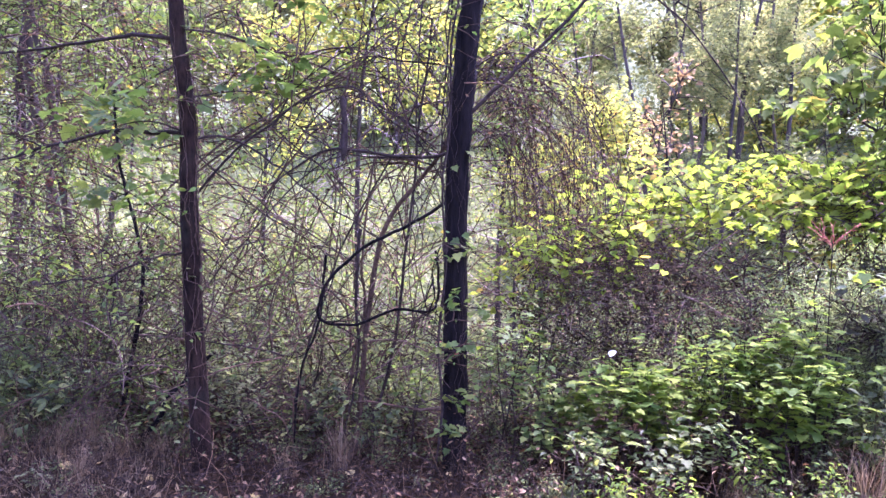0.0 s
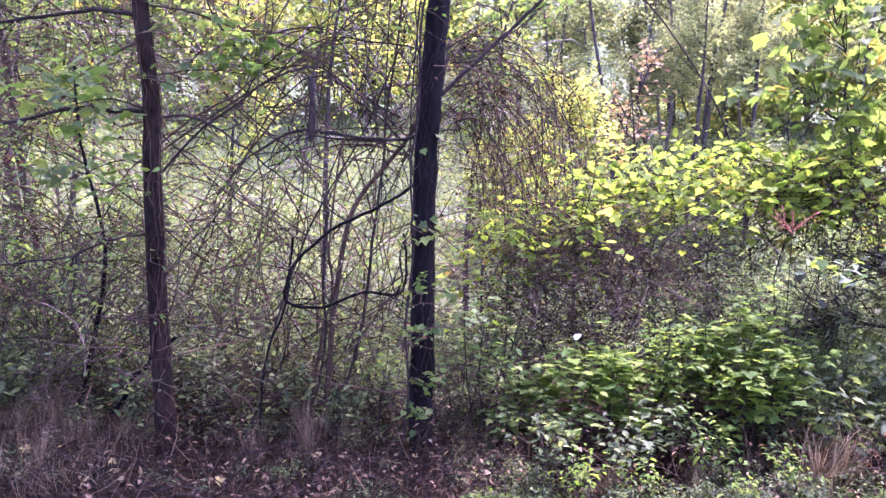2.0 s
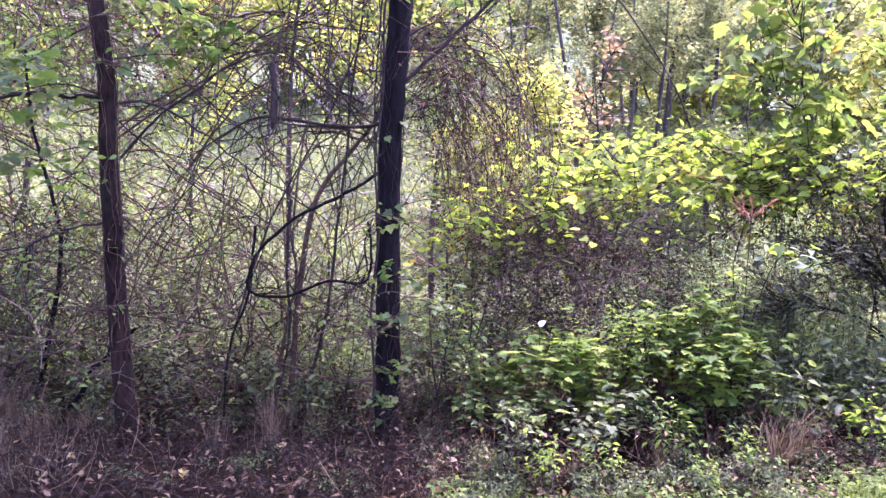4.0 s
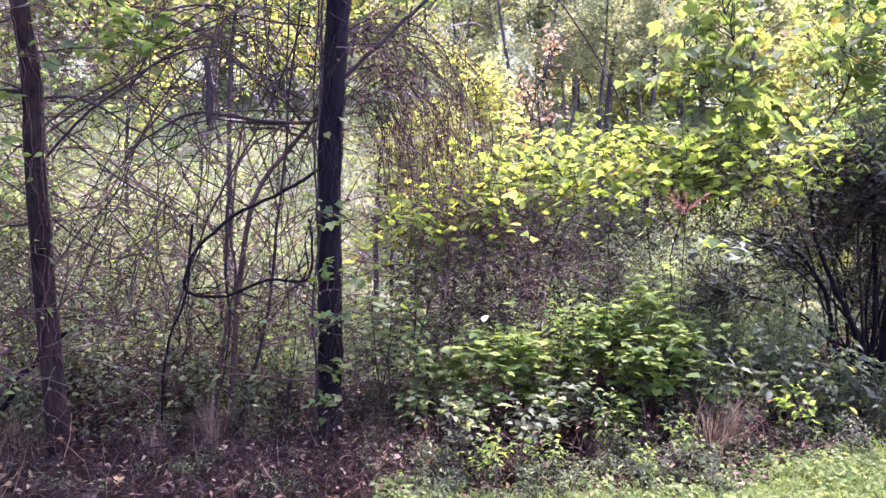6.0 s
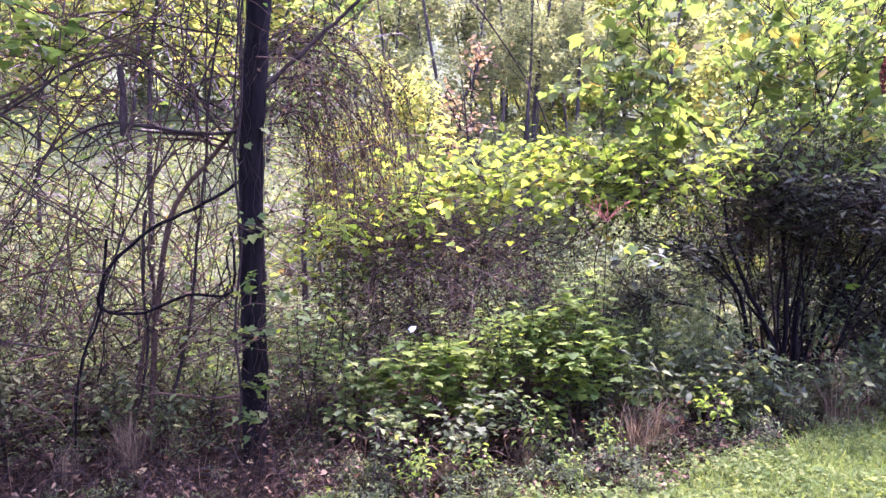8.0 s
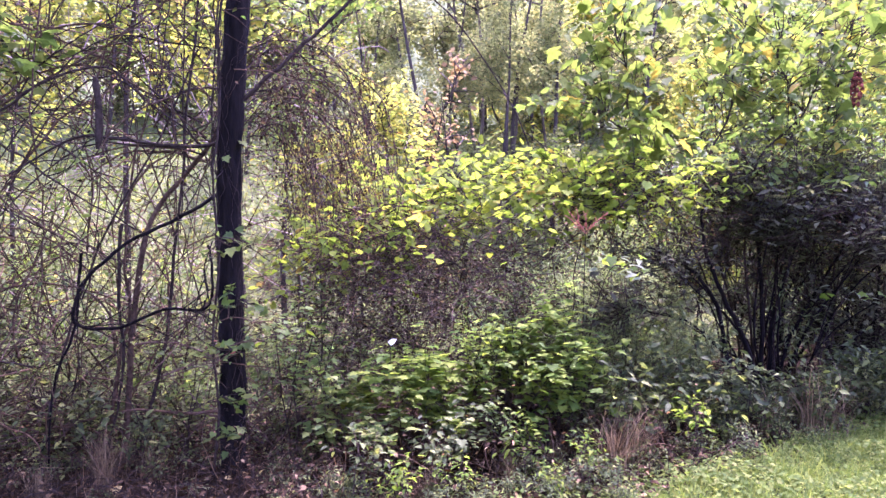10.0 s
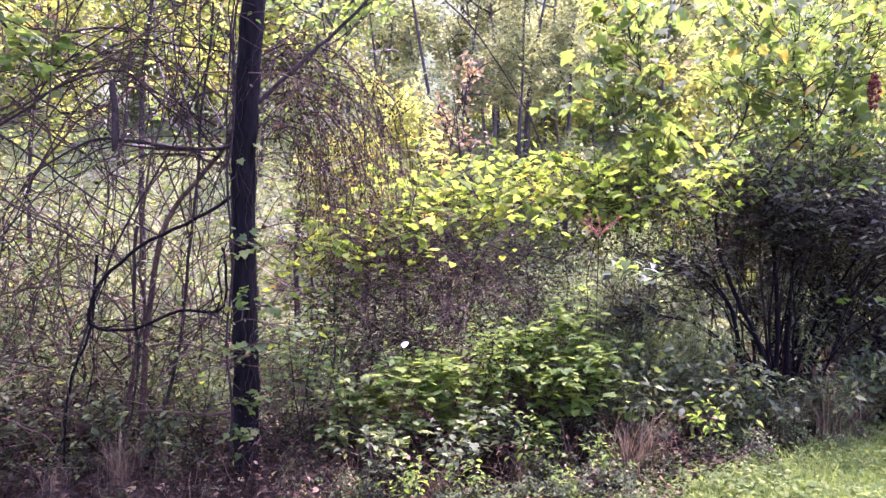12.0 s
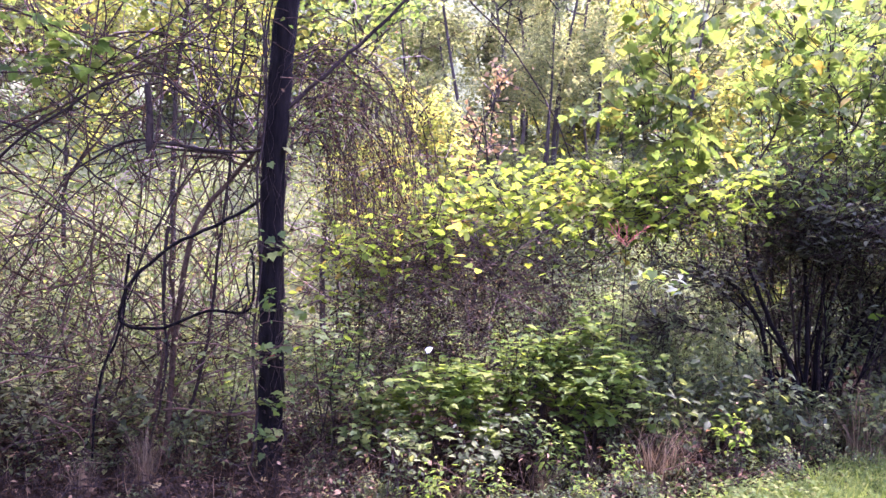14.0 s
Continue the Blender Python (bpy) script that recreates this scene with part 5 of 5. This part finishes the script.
    # dark multi-stemmed bush
    for bx, by, n, a0, a1, low, lab in [(4.5, 5.05, 18, -0.62, 0.75, 0.78, "dark many-stemmed bush in deep shade"), (5.6, 5.2, 14, -0.7, 0.9, 0.2, "dark bush with dense shaded leaves"),
                                        (6.3, 5.7, 14, -0.9, 0.9, 0.15, "dark bush with dense shaded leaves down to the ground"), (5.3, 6.0, 12, -0.7, 0.9, 0.2, "dark leafy bush behind the many-stemmed one")]:
        t = thing("dark_bush", lab, "shrub", "dark bushes", at=(bx, by, 0))
        lines = []
        for i in range(n):
            a_ = rng.uniform(a0, a1)
            ln = grow(rng, (rng.normal(0, .14), rng.normal(0, .12), -.03), (math.sin(a_) * 0.95, rng.normal(-.1, .25), math.cos(a_) * .7 + .35), rng.uniform(1.45, 1.95), 10, 0.2, -0.15)
            p = Pile()
            p.tube(ln, taper(rng.uniform(.007, .02), .004, len(ln)), 7)
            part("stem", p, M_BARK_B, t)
            lines += branch_out(rng, ln, 30, 0.5, 0.9, 0.1, low)
        if low > .5:
            for ctrl, r_ in (([(3.19, 4.9, 1.29), (3.55, 4.9, 1.13), (3.82, 4.9, 0.86), (3.95, 4.9, 0.39), (4.05, 4.9, -.02)], .022), ([(3.6, 4.8, 1.6), (3.7, 4.9, 1.31), (3.86, 4.9, 0.94), (4.09, 4.9, 0.57), (4.22, 4.9, 0.2), (4.28, 4.9, -.02)], .026),
                             ([(4.1, 4.8, 1.7), (4.23, 4.9, 1.26), (4.28, 4.9, 0.75), (4.28, 4.9, 0.19), (4.3, 4.9, -.02)], .024), ([(4.7, 4.8, 1.8), (4.61, 4.9, 1.35), (4.41, 4.9, 0.75), (4.36, 4.9, 0.14), (4.35, 4.9, -.02)], .022),
                             ([(5.2, 4.8, 1.6), (4.97, 4.9, 1.12), (4.59, 4.9, 0.56), (4.41, 4.9, 0.09), (4.38, 4.9, -.02)], .02)):
                ln = curve_pts(np.array(ctrl) - (bx, by, 0), 20) + rng.normal(0, .006, (20, 3))
                p = Pile()
                p.tube(ln, taper(r_ * .4, r_, 20), 8)
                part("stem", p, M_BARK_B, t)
                if ctrl[0][0] > 4:
                    lines += branch_out(rng, ln[:5], 12, 0.4, 0.9, 0.3, 0.0)
        q = Pile()
        for w in lines:
            q.tube(w, taper(.0045, .002, len(w)), 3)
            for w2 in branch_out(rng, w, 2 if bx < 5 else 1, .3, .9, 0, .1):
                q.tube(w2, taper(.003, .0015, len(w2)), 3)
        part("twig_spray", q, M_TWIG_D, t, kind="stuff")
        f = Pile()
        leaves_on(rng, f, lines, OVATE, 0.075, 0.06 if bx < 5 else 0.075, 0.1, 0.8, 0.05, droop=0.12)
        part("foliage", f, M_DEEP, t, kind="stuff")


build_shrubs()


def build_low_woods():
    """Dim leafy layers low in the thicket, with dark brush behind them."""
    rng = np.random.default_rng(43)
    g = "low leafy plants in the thicket"
    leaf = single("leaf", OVATE, M_WEED_SHADE)
    for x, y, h in [(-3.0, 4.9, .55), (-2.6, 4.7, .5), (-2.45, 5.1, .85), (-1.95, 5.3, .9), (-1.6, 5.0, .7), (-1.25, 4.75, .6), (-1.05, 5.2, .95), (-.75, 4.9, .6), (-.45, 5.2, .9), (-.2, 4.85, .55), (-3.3, 5.2, .9), (-.9, 5.6, 1.2), (-1.7, 5.7, 1.3), (-2.8, 5.6, 1.3)]:
        shrub(rng, "low_shrub", "low shrub with tiers of dull green leaves in the thicket", (x, y, 0), 4, h * 1.1, .22, OVATE, .055, .045, M_PALE if x + y > 3.2 else M_WEED_SHADE, twigs=8, twig_len=.3, flat=.9, lift=.2, r=.004, group=g, singles=(leaf, 8), start=.25, droop=.12)
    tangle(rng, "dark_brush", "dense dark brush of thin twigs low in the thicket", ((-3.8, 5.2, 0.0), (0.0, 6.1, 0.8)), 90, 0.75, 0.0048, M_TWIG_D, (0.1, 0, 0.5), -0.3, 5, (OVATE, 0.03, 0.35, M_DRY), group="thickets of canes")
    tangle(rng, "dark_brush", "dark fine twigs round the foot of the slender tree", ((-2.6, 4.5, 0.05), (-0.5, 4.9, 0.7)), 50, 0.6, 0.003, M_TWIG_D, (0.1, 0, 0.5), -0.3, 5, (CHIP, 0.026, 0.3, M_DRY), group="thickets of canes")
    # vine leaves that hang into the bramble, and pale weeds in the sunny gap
    broad, mint = single("leaf", ROUND, M_VINE), single("leaf", LANCE, M_MINT_SUN)
    for x, y, z, n in [(1.1, 4.95, 1.56, 10), (1.5, 4.9, 1.57, 10), (1.78, 4.85, 1.63, 10), (.85, 4.95, 1.42, 10), (.6, 4.9, 1.3, 9), (.56, 4.95, 1.0, 6)]:
        grape_vine(rng, x, y, z, n, broad, .4, .055)
    for x, y, h in [(3.35, 6.3, 1.0), (3.7, 6.5, 1.1), (4.05, 6.4, 1.1), (4.4, 6.7, 1.1), (3.55, 7.1, 1.2), (4.1, 7.2, 1.3), (3.1, 5.7, .8), (3.45, 5.6, .8), (4.6, 7.3, 1.2)]:
        shrub(rng, "pale_weed", "tall bushy weed with pale narrow leaves in a sunny gap", (x, y, float(ground_z(x, y))), 7, h, .25, LANCE, .08, .03, M_MINT_SUN, twigs=12, twig_len=.3, flat=.7, r=.004, group="pale weeds in the gap", singles=(mint, 10), start=.25)
    for x0, z0, dx in [(-1.75, .75, .6), (-1.2, 1.05, -.5), (-1.8, 1.5, .55), (-1.25, 2.1, -.5), (-1.85, 2.3, .6), (-1.3, .4, -.4)]:
        stem_thing(rng, "leafy_twig", "thin leafy twig crossing before the slender tree", "twig", [(x0, 4.15, z0), (x0 + dx * .5, 4.07, z0 + .1), (x0 + dx, 4.05, z0 + rng.uniform(0, .2))], .003, .0015, M_TWIG, 5, .2, (OVATE, .045, .06, M_GREEN), group="twigs before the slender tree")
    for x0, z0, dx in [(.3, .75, -.35), (-.15, .5, .35), (.28, .28, -.3), (-.2, 1.0, .4), (.3, 1.35, -.3)]:
        stem_thing(rng, "leafy_twig", "thin twig with bright leaves before the dark tree", "twig", [(x0, 4.25, z0 - .1), (x0 + dx * .5, 4.15, z0), (x0 + dx, 4.13, z0 + .02)], .003, .0015, M_TWIG_D, 4, .14, (LOBED, .055, .05, M_GREEN), group="twigs before the dark tree")
    n = 1500
    x, y = rng.uniform(-3.6, -1.5, n), rng.uniform(3.5, 4.7, n)
    p = Pile()
    p.blades(STALK, np.stack([x, y, ground_z(x, y)], 1), np.stack([rng.normal(0, .6, n), rng.normal(0, .6, n), np.ones(n)], 1), rng.normal(0, 1, (n, 3)), rng.uniform(.1, .34, n))
    tagged(new("tan_grass", p.mesh("tan_grass", M_STRAW)), "thin tan grass wisps under the thicket", "grass", kind="stuff")
    # leafy sprigs at the edge of the litter
    sprig = [shrub(rng, "floor_sprig", "small green sprig with pale leaves standing in the litter", (0, 0, 0), 4, .2, .35, OVATE, .05, .03, m_, twigs=4, twig_len=.1, flat=.85, r=.0025, group="sprigs in the litter", start=.4, droop=.1) for m_ in (M_PALE, M_WEED_SHADE)]
    for i, (x, y, s) in enumerate([(-2.15, 3.76, .7), (-1.25, 3.66, .6), (-1.97, 3.67, .6), (-1.02, 3.66, .7), (-1.79, 3.72, .55), (-.29, 3.73, .5), (-.12, 3.98, .7), (-2.59, 4.5, 1.2), (-2.35, 4.6, 1.1)]):
        m = pose(x, y, float(ground_z(x, y)) - .01, 0, 0, 67 * i) @ Matrix.Scale(s, 4)
        if i < 2:
            sprig[i].matrix_basis = m
        else:
            copy_thing(sprig[i % 2], m)


build_low_woods()


# ---- ground cover ----
def tuft(rng, name, label, n, h, spread, mat, group):
    t = thing(name, label, "grass", group)
    p = Pile()
    a_ = rng.uniform(0, 2 * np.pi, n)
    rad = np.abs(rng.normal(0, spread * 0.4, n))
    pos = np.stack([np.cos(a_) * rad, np.sin(a_) * rad, np.zeros(n)], 1)
    along = np.stack([np.cos(a_) * 0.05 + rng.normal(0, .16, n), np.sin(a_) * 0.05 + rng.normal(0, .16, n), np.ones(n)], 1)
    p.blades(STALK, pos, along, np.stack([-np.cos(a_), -np.sin(a_), np.full(n, .3)], 1), h * rng.uniform(.5, 1.15, n))
    part("grass_clump", p, mat, t, kind="stuff")
    me = single("stalk", STALK, mat)
    for _ in range(22):
        ob = new("stalk", me)
        ob.parent = t
        ob.matrix_basis = pose(rng.normal(0, spread * .35), rng.normal(0, spread * .35), 0, 90 + rng.normal(0, 12), 0, rng.uniform(0, 360)) @ Matrix.Scale(h * rng.uniform(.8, 1.3), 4)
    return t


def build_cover():
    rng = np.random.default_rng(61)
    k = [tuft(rng, "dry_grass_tuft", "tuft of tall dry tan grass", 110, 0.4, 0.2, M_STRAW, "dry grass tufts") for _ in range(2)]
    spots = [(2.28, 3.78, .95), (3.95, 4.0, 1.1), (4.15, 4.05, 1.2), (2.45, 3.86, .85), (3.7, 4.1, .8), (-.6, 4.3, .7), (-.35, 4.35, .6), (-2.6, 4.2, .8), (-2.31, 4.31, .75), (-2.14, 4.43, .8), (-2.0, 3.95, .55), (-2.66, 4.7, .8), (-1.73, 4.46, .6), (-.62, 4.5, .6), (-1.9, 4.25, .6), (-.9, 4.2, .5), (.35, 4.15, .5), (2.0, 4.0, .5), (1.1, 3.7, .45), (1.6, 3.75, .5), (.6, 3.9, .45)]
    for i, (x, y, s) in enumerate(spots):
        m = pose(x, y, float(ground_z(x, y)) - .01, 0, 0, rng.uniform(0, 360)) @ Matrix.Scale(s, 4)
        if i < 2:
            k[i].matrix_basis = m
        else:
            copy_thing(k[i % 2], m)
    n = 3200
    x, y = rng.uniform(-4.0, 3.0, n), rng.uniform(3.4, 4.5, n)
    keep = (x < 0.7) | (y > 3.85)
    x, y = x[keep], y[keep]
    n = len(x)
    p = Pile()
    p.blades(STALK, np.stack([x, y, ground_z(x, y)], 1), np.stack([rng.normal(0, .6, n), rng.normal(0, .6, n), np.ones(n)], 1), rng.normal(0, 1, (n, 3)), rng.uniform(.1, .4, n))
    tagged(new("dry_grass", p.mesh("dry_grass", M_DRY)), "thin dry brown grass wisps over the litter", "grass", kind="stuff")
    # lawn blades and clover
    n = 38000
    x, y = rng.uniform(0.2, 6.5, n), 4.25 - np.abs(rng.normal(0, 1.0, n))
    keep = (y > 1.2) & (y < lawn_edge(x) + 0.06 * np.sin(x * 2.1) + 0.05 * np.sin(x * 5.3)) & ((x > 0.5) | (y < 3.3))
    x, y = x[keep], y[keep]
    n = len(x)
    p = Pile()
    along = np.stack([rng.normal(0, .5, n), rng.normal(0, .5, n), np.ones(n)], 1)
    p.blades(BLADE, np.stack([x, y, ground_z(x, y)], 1), along, rng.normal(0, 1, (n, 3)), rng.uniform(.04, .12, n) * (1 + .5 * (rng.uniform(0, 1, n) > .93)))
    m_ = 26000
    x, y = rng.uniform(-5, 7, m_), rng.uniform(-3, 3.3, m_)
    p.blades(BLADE, np.stack([x, y, ground_z(x, y)], 1), np.stack([rng.normal(0, .6, m_), rng.normal(0, .6, m_), np.ones(m_)], 1), rng.normal(0, 1, (m_, 3)), rng.uniform(.05, .12, m_))
    tagged(new("lawn_grass", p.mesh("lawn_grass", M_GRASS)), "short sunlit lawn grass", "grass", kind="stuff")
    n = 58000
    x, y = rng.uniform(0.3, 6.5, n), rng.uniform(2.2, 4.3, n)
    keep = y < lawn_edge(x) + 0.14 + 0.1 * np.sin(x * 3.1) + rng.normal(0, .1, n)
    x, y = x[keep], y[keep]
    n = len(x)
    p = Pile()
    along, up = leaf_ways(rng, n, .7)
    p.blades(CHIP, np.stack([x, y, ground_z(x, y) + rng.uniform(.0, .07, n) * (1 + .7 * np.sin(x * 5.0) * np.sin(y * 6.0))], 1), along, up, rng.uniform(.018, .055, n) * (0.6 + 0.5 * np.sin(x * 7 + 2 * np.sin(y * 9)) ** 2))
    tagged(new("clover", p.mesh("clover", M_GRASS)), "low leafy clover growing in the lawn", "clover", kind="stuff")
    # the lawn goes on under and behind the walk
    n = 70000
    x, y = rng.uniform(-6, 8, n), rng.uniform(-3.4, 3.25, n)
    keep = (y < 2.25 + rng.normal(0, .12, n)) | (x < 0.3)
    x, y = x[keep], y[keep] + rng.normal(0, .06, keep.sum())
    n = len(x)
    p = Pile()
    along, up = leaf_ways(rng, n, .7)
    p.blades(CHIP, np.stack([x, y, ground_z(x, y) + rng.uniform(.0, .05, n)], 1), along, up, rng.uniform(.025, .065, n))
    tagged(new("clover", p.mesh("clover", M_GRASS)), "low leafy clover across the open lawn", "clover", kind="stuff")
    # litter of leaves and twigs
    n = 16000
    x, y = rng.uniform(-5, 5, n), rng.uniform(3.2, 6.5, n)
    keep = y > lawn_edge(x) - 0.05
    x, y = x[keep], y[keep]
    n = len(x)
    p = Pile()
    along, up = leaf_ways(rng, n, .75)
    along[:, 2] *= .5
    p.blades(OVATE, np.stack([x, y, ground_z(x, y) + rng.uniform(.005, .05, n)], 1), along, up, rng.uniform(.03, .07, n))
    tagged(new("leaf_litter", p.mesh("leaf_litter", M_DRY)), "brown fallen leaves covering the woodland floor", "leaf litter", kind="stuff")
    for mat, lab in ((M_FALL, "fallen yellow leaf lying on the litter"), (M_ORANGE, "fallen orange brown leaf lying on the litter")):
        me = single("fallen_leaf", LOBED if mat == M_FALL else OVATE, mat)
        for _ in range(13):
            x, y = rng.uniform(-2.6, 0.6), rng.uniform(3.65, 4.25)
            ob = tagged(new("fallen_leaf", me), lab, "leaf", "fallen leaves")
            ob.matrix_basis = pose(x, y, float(ground_z(x, y)) + .045, rng.normal(15, 25), rng.normal(0, 25), rng.uniform(0, 360)) @ Matrix.Scale(rng.uniform(.035, .065), 4)
    p = Pile()
    for _ in range(1500):
        x, y = rng.uniform(-4, 3), rng.uniform(3.6, 5.5)
        ln = grow(rng, (x, y, float(ground_z(x, y)) + rng.uniform(.01, .08)), (rng.normal(), rng.normal(), rng.normal(.1, .15)), rng.uniform(.1, .4), 4, .2, -.05)
        p.tube(ln, taper(.0025, .001, 5), 3)
    tagged(new("twig_litter", p.mesh("twig_litter", M_TWIG_D)), "fallen thin twigs and dry stalks on the floor", "twigs", kind="stuff")


build_cover()


# ---- small marks ----
def build_marks():
    rng = np.random.default_rng(71)
    t = thing("red_stalk", "coral red branching seed stalk above the brush", "seed stalk", at=(2.34, 4.3, 0.16))
    p = Pile()
    p.tube(curve_pts([(.05, .1, -.16), (.02, .05, .6), (0, 0, 1.2), (0, 0, 1.28)], 12), .003, 5)
    part("stem", p, M_TWIG_D, t)
    for a_ in np.linspace(-.85, .85, 6):
        p = Pile()
        ln = grow(rng, (0, 0, 1.27 + rng.uniform(-.03, .02)), (math.sin(a_), rng.normal(0, .35), math.cos(a_) * .8), .17 * rng.uniform(.7, 1.2), 6, .3, .2)
        p.tube(ln, taper(.0034, .002, 7), 4)
        for w in branch_out(rng, ln, 5, .045, .9, .3, .2, .3):
            p.tube(w, .0024, 3)
        part("spray", p, M_RED, t, kind="stuff")
    t = thing("upturned_leaf", "single pale upturned leaf above the bright shrub", "leaf", at=(1.02, 4.3, 0.66))
    p = Pile()
    p.tube(curve_pts([(0, 0, -.3), (.01, 0, -.1), (0, 0, .07)], 8), .002, 4)
    part("stalk", p, M_TWIG, t)
    p = Pile()
    p.blades(ROUND, [(0, 0, .07)], [(.8, -.1, .6)], [(-.5, -.6, .7)], .05)
    part("blade", p, M_WHITE, t)
    for x, z, s_ in [(-2.87, 1.73, 1.0), (-2.69, 1.74, 1.1), (-2.6, 1.7, .9)]:
        t = thing("seed_cone", "dark brown seed cone hanging from a thin twig", "seed cone", "hanging seed cones", at=(x, 4.9, z))
        for i in range(26):
            p = Pile()
            h, a_ = (i / 25 - .5) * .07 * s_, i * 2.4
            r_ = .02 * s_ * math.sqrt(max(.05, 1 - (h / (.04 * s_)) ** 2))
            p.blades(CHIP, [(.3 * r_ * math.cos(a_), .3 * r_ * math.sin(a_), h)], [(math.cos(a_), math.sin(a_), -.5)], [(0, 0, 1)], r_ * 1.3)
            part("scale", p, M_RUST, t)
        p = Pile()
        p.tube(grow(rng, (0, 0, .03), (.2, 0, 1), .4, 8, .2), .002, 4)
        part("stalk", p, M_TWIG_D, t)
    t = thing("fruit_head", "upright rust red fruit cluster", "fruit", at=(4.6, 4.35, 2.5))
    p = Pile()
    for i in range(90):
        z = rng.uniform(-.13, .13)
        a_ = rng.uniform(0, 6.28)
        r_ = .035 * (1 - abs(z) / .16) + .008
        c = np.array([math.cos(a_) * r_, math.sin(a_) * r_, z])
        p.tube(np.array([c + (0, 0, -.012), c + (0, 0, -.004), c + (0, 0, .006), c + (0, 0, .012)]), np.array([.003, .011, .011, .003]), 6)
    part("berry_head", p, M_RUST, t, kind="stuff")


build_marks()
